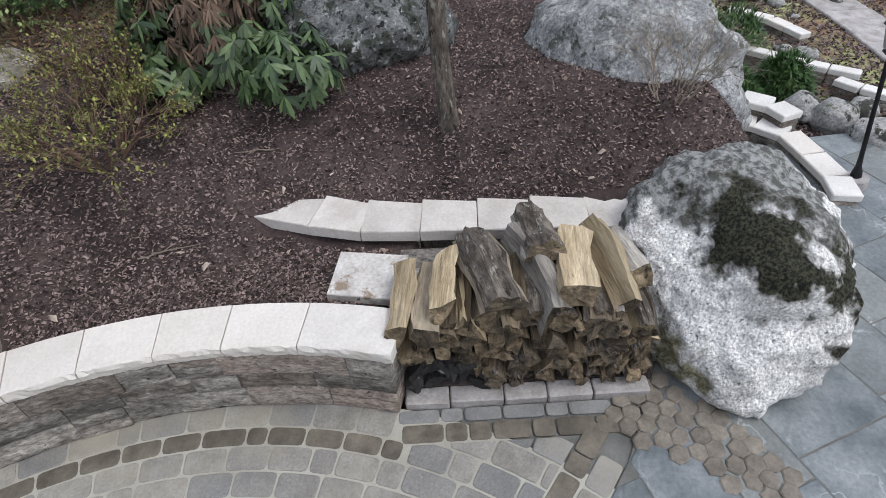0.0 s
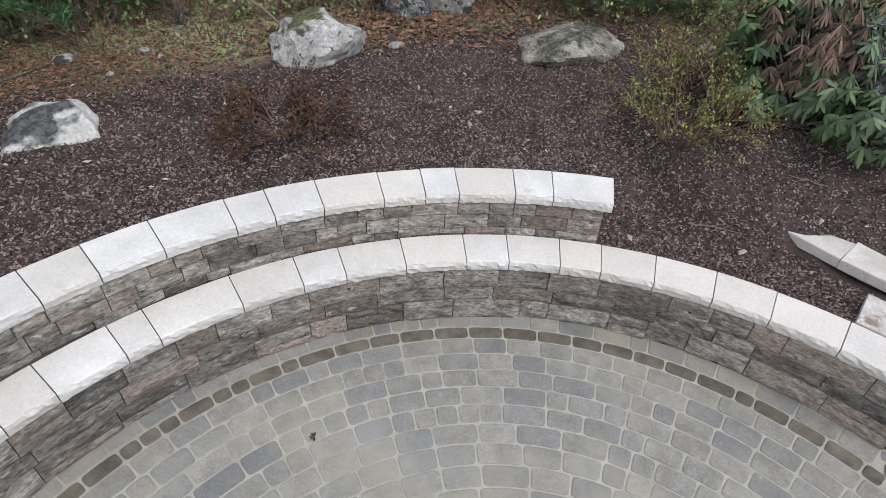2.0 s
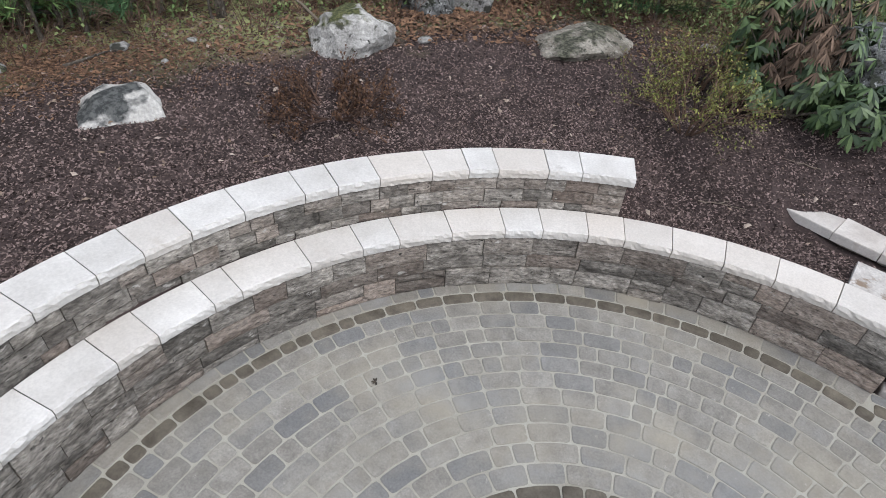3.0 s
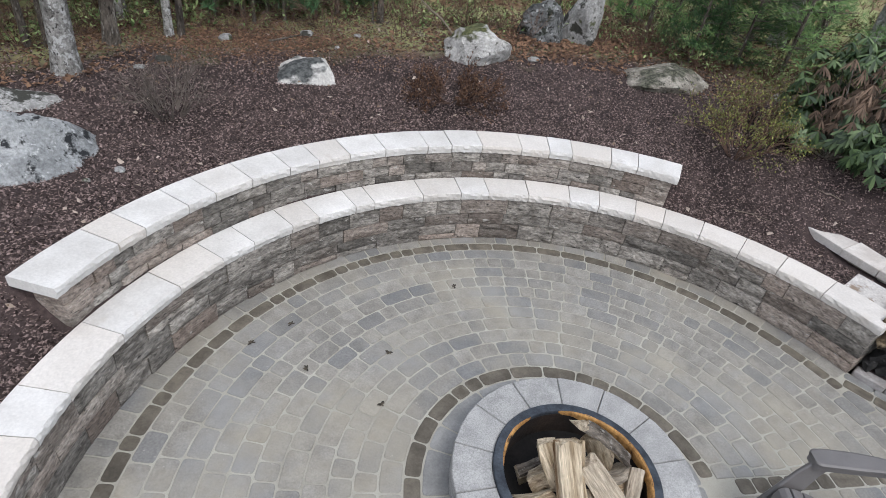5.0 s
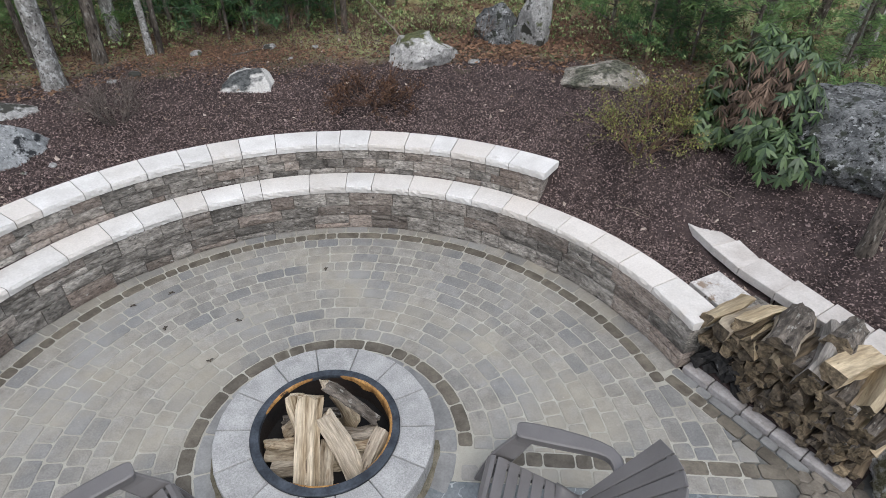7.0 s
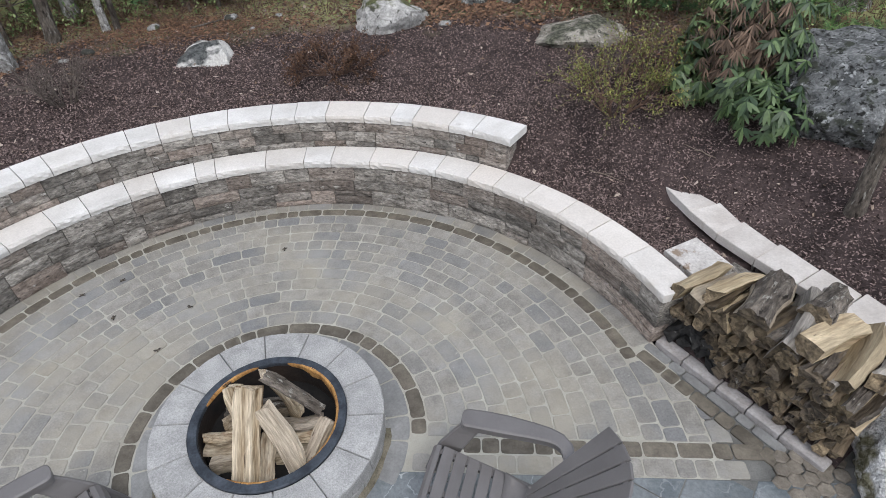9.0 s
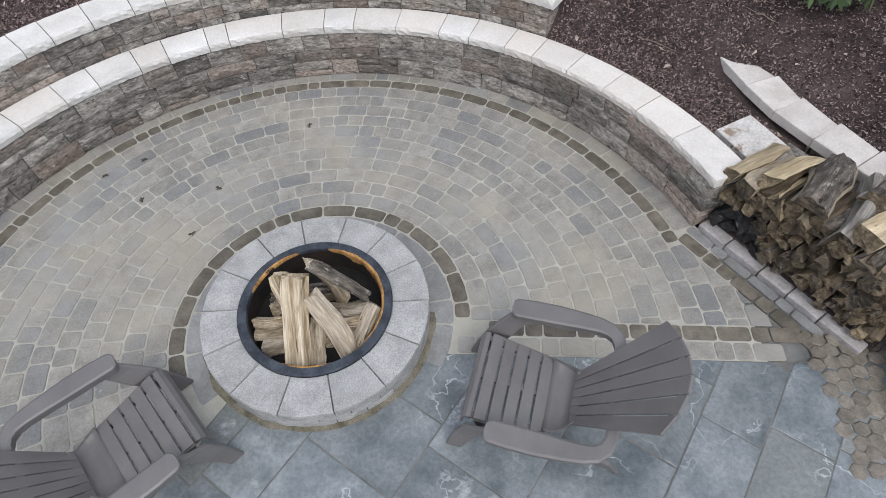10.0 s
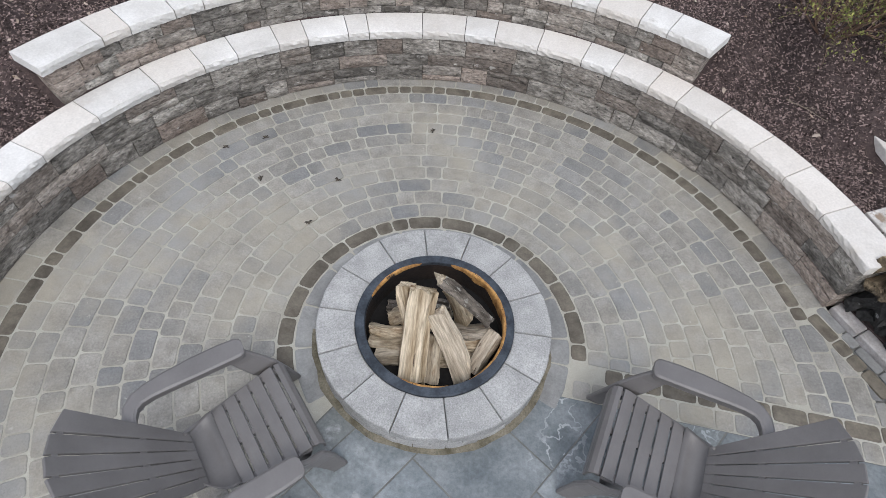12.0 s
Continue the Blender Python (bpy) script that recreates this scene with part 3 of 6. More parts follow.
# ---- fire pit ----
def fire_pit():
    pit = thing("fire_pit", "round grey granite-capped fire pit with a steel liner ring", "fire pit")
    n = 14
    for i in range(n):
        bm = bmesh.new()
        prism(bm, wedge_outline(0.495, R_PIT, math.pi / n - 0.0028, 0.0, 8), 0, 0.07, 0.006, 0.008)
        for v in bm.verts:
            if v.co.x > 0.6:
                v.co.x += 0.007 * noise.noise(v.co * 34 + Vector((i * 3, 9, 0)))
        part("cap_stone", bm, GRANITE, pit, m=pose(0, 0, H_PIT - 0.07, 0, 0, 360 / n * i + 8))
    for row in range(2):
        m = 24
        for i in range(m):
            bm = bmesh.new()
            prism(bm, wedge_outline(0.54, R_PIT - 0.004, math.pi / m - 0.004, 0.0, 5), 0, 0.055, 0.004, 0.004)
            for v in bm.verts:
                if v.co.x > 0.6:
                    v.co.x += 0.010 * noise.noise(v.co * 40 + Vector((i * 3, row * 5, 0)))
            part("block", bm, GRANITE, pit, m=pose(0, 0, 0.0 + 0.055 * row, 0, 0, 360 / m * (i + 0.5 * row)))
    bm = bmesh.new()
    prof = [(0.435, -0.02), (0.435, H_PIT + 0.012), (0.44, H_PIT + 0.022), (0.492, H_PIT + 0.022), (0.498, H_PIT + 0.016), (0.498, H_PIT + 0.004), (0.48, H_PIT + 0.002), (0.48, -0.02)]
    revolve(bm, prof, 72)
    ring = part("liner_ring", bm, STEEL, pit, "dark steel liner ring", smooth=False)
    bm = bmesh.new()
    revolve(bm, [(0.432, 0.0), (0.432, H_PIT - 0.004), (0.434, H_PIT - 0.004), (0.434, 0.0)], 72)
    part("liner_wall", bm, RUST, pit, "near-black inner liner wall with rust spots", m=pose(0, 0, 0, 0, 0, -105))
    for a0, a1, deep in ((-62, 78, 0.085), (104, 160, 0.016), (-118, -78, 0.020)):
        bm = bmesh.new()
        rows = []
        n = max(8, int((a1 - a0) / 3))
        for i in range(n + 1):
            a = radians(a0 + (a1 - a0) * i / n)
            taper = max(0.0, math.sin(math.pi * i / n)) ** 0.5
            low = H_PIT + 0.012 - taper * deep * (0.75 + 0.7 * noise.noise(Vector((math.cos(a) * 6, math.sin(a) * 6, 7))))
            k = 1 + 0.008 * noise.noise(Vector((math.cos(a) * 9, math.sin(a) * 9, 1)))
            rows.append([bm.verts.new((r * k * math.cos(a), r * k * math.sin(a), z)) for r, z in ((0.4345, low), (0.4340 - 0.006 * taper, low), (0.4340 - 0.008 * taper, H_PIT + 0.006), (0.4345 - 0.002 * taper, H_PIT + 0.0125 + 0.008 * taper), (0.4365 + 0.009 * taper, H_PIT + 0.0215 + 0.003 * taper), (0.4365 + 0.009 * taper, H_PIT + 0.016))])
        for p, q in zip(rows, rows[1:]):
            for k in range(6):
                bm.faces.new((p[k], q[k], q[(k + 1) % 6], p[(k + 1) % 6]))
        bm.faces.new(rows[0])
        bm.faces.new(list(reversed(rows[-1])))
        part("rust_scale", bm, RUST_LIP, ring, "ragged orange rust on the inner lip")
    bm = bmesh.new()
    prism(bm, [(0.44 * math.cos(i * math.pi / 16), 0.44 * math.sin(i * math.pi / 16)) for i in range(32)], -0.02, 0.012)
    part("ash_bed", bm, SOOT, pit, "blackened ash bed")
    return pit


def revolve(bm, profile, n, m=Matrix()):
    rows = []
    for i in range(n):
        a = 2 * math.pi * i / n
        rows.append([bm.verts.new(m @ Vector((r * math.cos(a), r * math.sin(a), z))) for r, z in profile])
    k = len(profile)
    for i in range(n):
        a, b = rows[i], rows[(i + 1) % n]
        for j in range(k):
            bm.faces.new((a[j], b[j], b[(j + 1) % k], a[(j + 1) % k]))
    return bm


fire_pit()

# ---- chairs ----
def strip(bm, path, widths, thick, side=Vector((1, 0, 0)), offset=0.0):
    """A bent board along a path of points, with its width along side."""
    rings = []
    n = len(path)
    for i, p in enumerate(path):
        d = (Vector(path[min(i + 1, n - 1)]) - Vector(path[max(i - 1, 0)])).normalized()
        nrm = d.cross(side).normalized() * thick / 2
        w = side * widths[i] / 2
        p = Vector(p)
        rings.append([bm.verts.new(p + a * w + b * nrm) for a, b in ((-1, -1), (1, -1), (1, 1), (-1, 1))])
    for a, b in zip(rings, rings[1:]):
        for k in range(4):
            bm.faces.new((a[k], a[(k + 1) % 4], b[(k + 1) % 4], b[k]))
    bm.faces.new(rings[0])
    bm.faces.new(list(reversed(rings[-1])))
    return bm


def soften(bm, w, seg=2):
    bmesh.ops.recalc_face_normals(bm, faces=bm.faces)
    sharp = [e for e in bm.edges if len(e.link_faces) == 2 and e.calc_face_angle(0) > 0.7]
    bmesh.ops.bevel(bm, geom=sharp, offset=w, segments=seg, affect="EDGES", profile=0.5)
    return bm


def ribbon(bm, path, widths, thick, steps=4):
    """A board that lies flat and bends sideways along a path, its ends rounded."""
    pts = [Vector(p) for p in path]
    rows = []
    n = len(pts)
    for i, p in enumerate(pts):
        d = pts[min(i + 1, n - 1)] - pts[max(i - 1, 0)]
        side = Vector((d.y, -d.x, 0)).normalized()
        rows.append((p, d.normalized(), side, widths[i]))
    ends = []
    for (p, d, side, w), sign in ((rows[0], -1), (rows[-1], 1)):
        cap = []
        for k in range(1, steps + 1):
            a = math.pi / 2 * k / (steps + 0.6)
            cap.append((p + d * sign * math.sin(a) * w * 0.32, d, side, w * (1 - 0.62 * (1 - math.cos(a)))))
        ends.append(cap)
    rows = list(reversed(ends[0])) + rows + ends[1]
    rings = []
    for p, d, side, w in rows:
        up = Vector((0, 0, thick / 2))
        e, r = side * w / 2, side * min(0.012, w * 0.2)
        rings.append([bm.verts.new(q) for q in (p - e - up, p + e - up, p + e + up * 0.4, p + e - r + up, p - e + r + up, p - e + up * 0.4)])
    for a, b in zip(rings, rings[1:]):
        for k in range(6):
            bm.faces.new((a[k], a[(k + 1) % 6], b[(k + 1) % 6], b[k]))
    bm.faces.new(rings[0])
    bm.faces.new(list(reversed(rings[-1])))
    return bm


def garden_chair(m):
    chair = thing("adirondack_chair", "dark grey moulded plastic slatted lounge chair on the paving", "chair", m=m, group="chairs round the fire pit")
    y_f, z_f, y_b, z_b = 0.385, 0.372, 0.005, 0.300

    def seat(f):
        """A point of the seat's middle line and its width there, f from the front edge to the last slat."""
        return Vector((0, y_f + (y_b - y_f) * f, z_f + (z_b - z_f) * f - 0.010 * math.sin(f * math.pi))), 0.52 - 0.10 * f * f

    # the rolled front lip
    bm = bmesh.new()
    lip = [(0, y_f + 0.058, z_f - 0.115), (0, y_f + 0.056, z_f - 0.06), (0, y_f + 0.048, z_f - 0.02), (0, y_f + 0.030, z_f - 0.002), (0, y_f + 0.006, z_f + 0.002)]
    strip(bm, lip, [0.50, 0.515, 0.52, 0.52, 0.52], 0.016)
    part("front_lip", soften(bm, 0.004, 2), PLASTIC, chair)
    n = 5
    for i in range(n):
        (a, wa), (b, wb) = seat((i + 0.075) / n), seat((i + 0.925) / n)
        bm = bmesh.new()
        mid = (a + b) / 2 + Vector((0, 0, 0.002))
        strip(bm, [a, mid, b], [wa, (wa + wb) / 2, wb], 0.018)
        part("seat_slat", soften(bm, 0.0045, 2), PLASTIC, chair)
    for x in (-0.235, 0.0, 0.235):
        bm = bmesh.new()
        k = 1 if not x else 0.84
        strip(bm, [(x, y_f + 0.02, z_f - 0.022), (x * k, y_b - 0.01, z_b - 0.022)], [0.034, 0.034], 0.026)
        part("seat_rib", bm, PLASTIC, chair)
    # the moulded dish between seat and back, drawn in towards the back's foot
    base, top = Vector((0, -0.125, 0.335)), Vector((0, -0.555, 0.885))
    rise = top - base
    lift = rise.cross(Vector((1, 0, 0))).normalized() * 0.009
    bm = bmesh.new()
    turn = [(seat(0.985)[0] + Vector((0, 0, 0.008)), 0.428), (Vector((0, -0.035, 0.292)), 0.420), (Vector((0, -0.070, 0.287)), 0.39), (Vector((0, -0.098, 0.295)), 0.35), (Vector((0, -0.118, 0.315)), 0.315), (base + rise * 0.035, 0.298)]
    rows = []
    for c, w in turn:
        rows.append([c + Vector((f * w, 0, 0.03 * max(0, abs(f) - 0.38) / 0.12)) for f in (-0.5, -0.46, -0.40, -0.2, 0, 0.2, 0.40, 0.46, 0.5)])
    shell = [[[bm.verts.new(p + Vector((0, 0, -0.014 * u))) for p in row] for row in rows] for u in (0, 1)]
    for u in (0, 1):
        for p, q in zip(shell[u], shell[u][1:]):
            for k in range(8):
                bm.faces.new((p[k], p[k + 1], q[k + 1], q[k]))
    for k in (0, 8):
        for j in range(len(rows) - 1):
            bm.faces.new((shell[0][j][k], shell[0][j + 1][k], shell[1][j + 1][k], shell[1][j][k]))
    for j in (0, len(rows) - 1):
        for k in range(8):
            bm.faces.new((shell[0][j][k], shell[0][j][k + 1], shell[1][j][k + 1], shell[1][j][k]))
    part("seat_dish", bm, PLASTIC, chair, smooth=True)
    k = 6

    def fan(f, s):
        """A point of the back: f across from -0.5 to 0.5, s up from 0 to 1, under an arched top edge."""
        reach = 1.05 - 0.44 * f * f
        return base + rise * (s * reach) + Vector(((0.30 + 0.285 * s) * f, 0.06 * s * (2 * f) ** 2, 0))

    for i in range(k):
        f0, f1 = i / k - 0.5 + (0.009 if i else 0), (i + 1) / k - 0.5 - (0.009 if i < k - 1 else 0)
        bm = bmesh.new()
        rings = []
        for j in range(9):
            rings.append([bm.verts.new(fan(f, j / 8) + lift * u) for f, u in ((f0, -1), (f1, -1), (f1, 1), (f0, 1))])
        for p, q in zip(rings, rings[1:]):
            for e in range(4):
                bm.faces.new((p[e], p[(e + 1) % 4], q[(e + 1) % 4], q[e]))
        bm.faces.new(rings[0])
        bm.faces.new(list(reversed(rings[-1])))
        part("back_slat", soften(bm, 0.004, 2), PLASTIC, chair)
    # rails behind the slats, and the rim that joins them at the top
    for s0, s1 in ((0.0, 0.07), (0.37, 0.42), (0.925, 0.965)):
        bm = bmesh.new()
        rings = []
        for j in range(9):
            f = -0.49 + 0.98 * j / 8
            rings.append([bm.verts.new(fan(f, s) + lift * u) for s, u in ((s0, -1.6), (s1, -1.6), (s1, 0.5), (s0, 0.5))])
        for p, q in zip(rings, rings[1:]):
            for e in range(4):
                bm.faces.new((p[e], p[(e + 1) % 4], q[(e + 1) % 4], q[e]))
        bm.faces.new(rings[0])
        bm.faces.new(list(reversed(rings[-1])))
        part("back_rail", bm, PLASTIC, chair)
    for s in (-1, 1):
        line = [(s * 0.362, 0.262, 0.548), (s * 0.366, 0.18, 0.551), (s * 0.368, 0.04, 0.555), (s * 0.366, -0.10, 0.558), (s * 0.360, -0.19, 0.560), (s * 0.345, -0.248, 0.561), (s * 0.312, -0.288, 0.562), (s * 0.262, -0.308, 0.562), (s * 0.215, -0.314, 0.562)]
        wide = [0.116, 0.122, 0.120, 0.104, 0.092, 0.084, 0.074, 0.064, 0.060]
        bm = bmesh.new()
        ribbon(bm, line, wide, 0.022)
        arm = part("armrest", bm, PLASTIC, chair)
        # the flange under the arm
        bm = bmesh.new()
        ribbon(bm, [(x, y, z - 0.030) for x, y, z in line], [w - 0.016 for w in wide], 0.038)
        part("arm_flange", bm, PLASTIC, arm)
        bm = bmesh.new()
        strip(bm, [(s * 0.352, 0.225, 0.525), (s * 0.335, 0.280, 0.44), (s * 0.300, 0.345, 0.345), (s * 0.290, 0.41, 0.20), (s * 0.300, 0.455, 0.07), (s * 0.305, 0.475, 0.0)], [0.125, 0.135, 0.150, 0.125, 0.10, 0.095], 0.030, side=Vector((0, 1, 0)))
        part("front_leg", soften(bm, 0.008, 1), PLASTIC, chair)
        bm = bmesh.new()
        strip(bm, [(s * 0.255, 0.37, 0.325), (s * 0.225, -0.02, 0.235), (s * 0.225, -0.40, 0.085), (s * 0.225, -0.46, 0.0)], [0.09, 0.10, 0.085, 0.06], 0.028, side=Vector((0, 0.25, 0.97)))
        part("rear_leg", soften(bm, 0.006, 1), PLASTIC, chair)
    return chair


# ---- firewood ----
def split_log(rng, length, size, kind):
    """A riven log along z: a wedge, a half or a squarish billet, with bark on its round side."""
    bm = bmesh.new()
    if kind == 0:      # quarter wedge
        arc = [(-0.5 + 0.0, -0.30), *[(0.62 * math.cos(a), 0.62 * math.sin(a)) for a in np.linspace(-0.75, 0.75, 5)]]
        barked = {1, 2, 3, 4}
    elif kind == 1:    # half round
        arc = [(-0.05, -0.62), *[(0.05 + 0.55 * math.cos(a), 0.62 * math.sin(a)) for a in np.linspace(-1.35, 1.35, 6)], (-0.05, 0.62)]
        barked = {1, 2, 3, 4, 5}
    elif kind == 2:    # squarish billet
        arc = [(-0.5, -0.36), (0.44, -0.46), (0.55, 0.05), (0.40, 0.44), (-0.42, 0.40)]
        barked = {1, 2} if rng.random() < 0.5 else set()
    else:              # round
        arc = [(0.55 * math.cos(a), 0.55 * math.sin(a)) for a in np.linspace(0, 2 * math.pi, 9)[:-1]]
        barked = set(range(8))
    arc = [(x * size * rng.uniform(0.80, 1.16), y * size * rng.uniform(0.80, 1.16)) for x, y in arc]
    fine, sides = [], set()
    for i, p in enumerate(arc):          # break each side in two, with splinters
        q = arc[(i + 1) % len(arc)]
        k = rng.uniform(0.35, 0.65)
        if i in barked:
            sides |= {len(fine), len(fine) + 1}
        fine += [p, (p[0] + (q[0] - p[0]) * k + rng.uniform(-0.07, 0.07) * size, p[1] + (q[1] - p[1]) * k + rng.uniform(-0.07, 0.07) * size)]
    arc, barked = fine, sides
    rows = []
    steps = 7
    bend = rng.uniform(-0.03, 0.03) * length / 0.4
    seed = rng.uniform(0, 99)
    slant = (rng.uniform(-0.25, 0.25), rng.uniform(-0.25, 0.25))
    for k in range(steps + 1):
        f = k / steps
        g = 1 + 0.22 * noise.noise(Vector((f * 2.5, seed, 0)))
        row = []
        for i, (x, y) in enumerate(arc):
            d = 0.09 * size * noise.noise(Vector((f * 4, i * 1.7, seed)))
            e = 0.09 * size * noise.noise(Vector((f * 4, i * 2.3 + 40, seed)))
            z = (f - 0.5) * length
            if k in (0, steps):
                z += 0.030 * noise.noise(Vector((x * 30, y * 30, seed + k))) + slant[0] * x + slant[1] * y
            row.append(bm.verts.new((x * g + d + bend * math.sin(f * 3.1), y * g + e, z)))
        rows.append(row)
    n = len(arc)
    for a, b in zip(rows, rows[1:]):
        for i in range(n):
            fc = bm.faces.new((a[i], a[(i + 1) % n], b[(i + 1) % n], b[i]))
            fc.material_index = 1 if i in barked else 0
    for row, flip in ((rows[0], True), (rows[-1], False)):
        mid = sum((v.co for v in row), Vector()) / n
        inner = [bm.verts.new(mid + (v.co - mid) * 0.55 + Vector((0, 0, rng.uniform(-0.009, 0.009)))) for v in row]
        hub = bm.verts.new(mid + Vector((0, 0, rng.uniform(-0.01, 0.01))))
        for i in range(n):
            k = (i + 1) % n
            for loop in ((row[i], row[k], inner[k], inner[i]), (inner[i], inner[k], hub)):
                bm.faces.new(loop[::-1] if flip else loop).material_index = 2
    return bm
# ---- spur wall and the shelf under the stacked wood ----
spur_wall = thing("wall_spur", "short tapering block wall with pale caps beside the stacked wood", "wall", kind="structure")
SPUR = [Vector(p) for p in ((3.30, 1.66), (3.37, 1.30), (3.44, 0.98), (3.57, 0.66), (3.71, 0.36), (3.84, 0.08), (3.97, -0.22), (4.08, -0.45))]
rng = random.Random(12)
for i, (p, q) in enumerate(zip(SPUR, SPUR[1:])):
    d = (q - p).normalized()
    inward = Vector((-d.y, d.x))
    if inward.x < 0:
        inward = -inward
    w0 = 0.03 if i == 0 else 0.30
    b = bmesh.new()
    g = d * 0.002
    outline = [tuple(v) for v in (p + g - inward * 0.02, q - g - inward * 0.02, q - g + inward * 0.245, p + g + inward * (w0 if i == 0 else 0.28))]
    if i == 0:
        outline = [tuple(v) for v in (p, q - g - inward * 0.02, q - g + inward * 0.245, p + d * 0.10 + inward * 0.18)]
    prism(b, outline, 0, CAP_T, 0.006, 0.006)
    part("cap_stone", b, SPUR_CAP, spur_wall, m=pose(0, 0, 0.43 + rng.uniform(-0.003, 0.003)))
    for k in range(4):
        b = bmesh.new()
        h = 0.106
        box(b, (q - p).length * rng.uniform(0.93, 0.985), 0.2, h - 0.006, bevel=0.008)
        for v in b.verts:
            v.co += Vector((0, 0.010 * noise.noise(v.co * 9 + Vector((i, k, 0))), 0))
        c = (p + q) / 2 + inward * 0.13
        part("block", b, BLOCK, spur_wall, m=pose(c.x, c.y, h * (k + 0.5), 0, 0, math.degrees(math.atan2(d.y, d.x))))

# the flat slab between the wall's end and the spur
slab = thing("bridging_slab", "pale flat slab with old leaves between wall and spur", "slab", kind="structure")
b = bmesh.new()
prism(b, [(2.985, 0.925), (3.085, 0.585), (3.42, 0.66), (3.30, 1.04)], 0.38, 0.432, 0.006, 0.006)
part("flat_stone", b, STAINED_CAP, slab, "weathered pale flat stone")
b = bmesh.new()
prism(b, [(2.86, 0.42), (3.10, 0.62), (3.47, 0.74), (3.60, 0.48)], 0.0, 0.40)
part("core", b, BLOCK, slab)

PILE_A, PILE_B = Vector((2.76, 0.37)), Vector((3.36, -0.78))
PU = (PILE_B - PILE_A).normalized()
PN = Vector((-PU.y, PU.x))
if PN.x < 0:
    PN = -PN
PILE_L = (PILE_B - PILE_A).length
PTURN = math.degrees(math.atan2(PU.y, PU.x))
shelf = thing("wood_shelf", "row of pale edging stones under the stacked wood", "edging", kind="structure")
s = 0.0
while s < PILE_L - 0.05:
    w = min(rng.uniform(0.22, 0.31), PILE_L - s)
    b = bmesh.new()
    box(b, w - 0.006, 0.10, 0.10, bevel=0.008)
    for v in b.verts:
        v.co += Vector((0, 0.006 * noise.noise(v.co * 14 + Vector((s * 5, 0, 0))), 0.003 * noise.noise(v.co * 11 + Vector((s * 9, 3, 0)))))
    c = PILE_A + PU * (s + w / 2) + PN * 0.050
    part("edging_stone", b, EDGING, shelf, m=pose(c.x, c.y, -0.002, 0, 0, PTURN))
    s += w
b = bmesh.new()
c0, c1 = PILE_A + PN * 0.10, PILE_B + PN * 0.10
prism(b, [tuple(c0), tuple(c1), tuple(c1 + PN * 0.5), tuple(c0 + PN * 0.5)], -0.03, 0.055)
part("gravel_bed", b, MULCH, shelf, "dark dirt under the wood")

# ---- stacked firewood ----
def log_thing(mesh, m, label):
    ob = new("split_log", mesh)
    ob.matrix_world = m
    return tagged(ob, label, "firewood", "stacked firewood")


rng = random.Random(5)
# small logs take a darker split face than the big ones on top
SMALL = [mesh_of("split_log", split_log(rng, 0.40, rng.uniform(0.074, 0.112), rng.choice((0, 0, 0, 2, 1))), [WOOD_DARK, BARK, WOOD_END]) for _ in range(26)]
BURNT = [mesh_of("charred_log", split_log(rng, 0.38, 0.11, k), [CHARRED, CHARRED, CHARRED]) for k in (0, 1, 2)]


def lay(u, z, back=0.0, roll=0.0, yaw=0.0, pitch=0.0):
    """The pose of a log lying in the pile, its length pointing into the bed."""
    c = PILE_A + PU * u + PN * (0.272 + back)
    base = Matrix(((PU.x, 0, PN.x, c.x), (PU.y, 0, PN.y, c.y), (0, 1, 0, z), (0, 0, 0, 1)))
    return base @ pose(0, 0, 0, pitch, yaw, roll)


def heap_top(u):
    return 0.46 + 0.26 * ease(0.0, 0.35, u) - 0.14 * ease(0.95, 1.2, u)


z = 0.10
row = 0
while z < 0.60:
    size = 0.076
    u = 0.06 + 0.04 * (row % 2)
    while u < PILE_L - 0.06 - 0.10 * max(0, z - 0.25):
        if z < heap_top(u) - 0.08:
            mesh = rng.choice(SMALL)
            dark = u < 0.44 - 0.06 * row and z < 0.36
            if dark:
                mesh = rng.choice(BURNT)
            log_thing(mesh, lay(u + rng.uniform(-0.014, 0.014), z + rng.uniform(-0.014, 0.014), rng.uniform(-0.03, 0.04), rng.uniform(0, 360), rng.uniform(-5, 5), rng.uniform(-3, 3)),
                      "blackened charred split log low in the stack" if dark else "dark split firewood log in a stack")
        u += size * rng.uniform(0.95, 1.25)
    z += 0.066
    row += 1
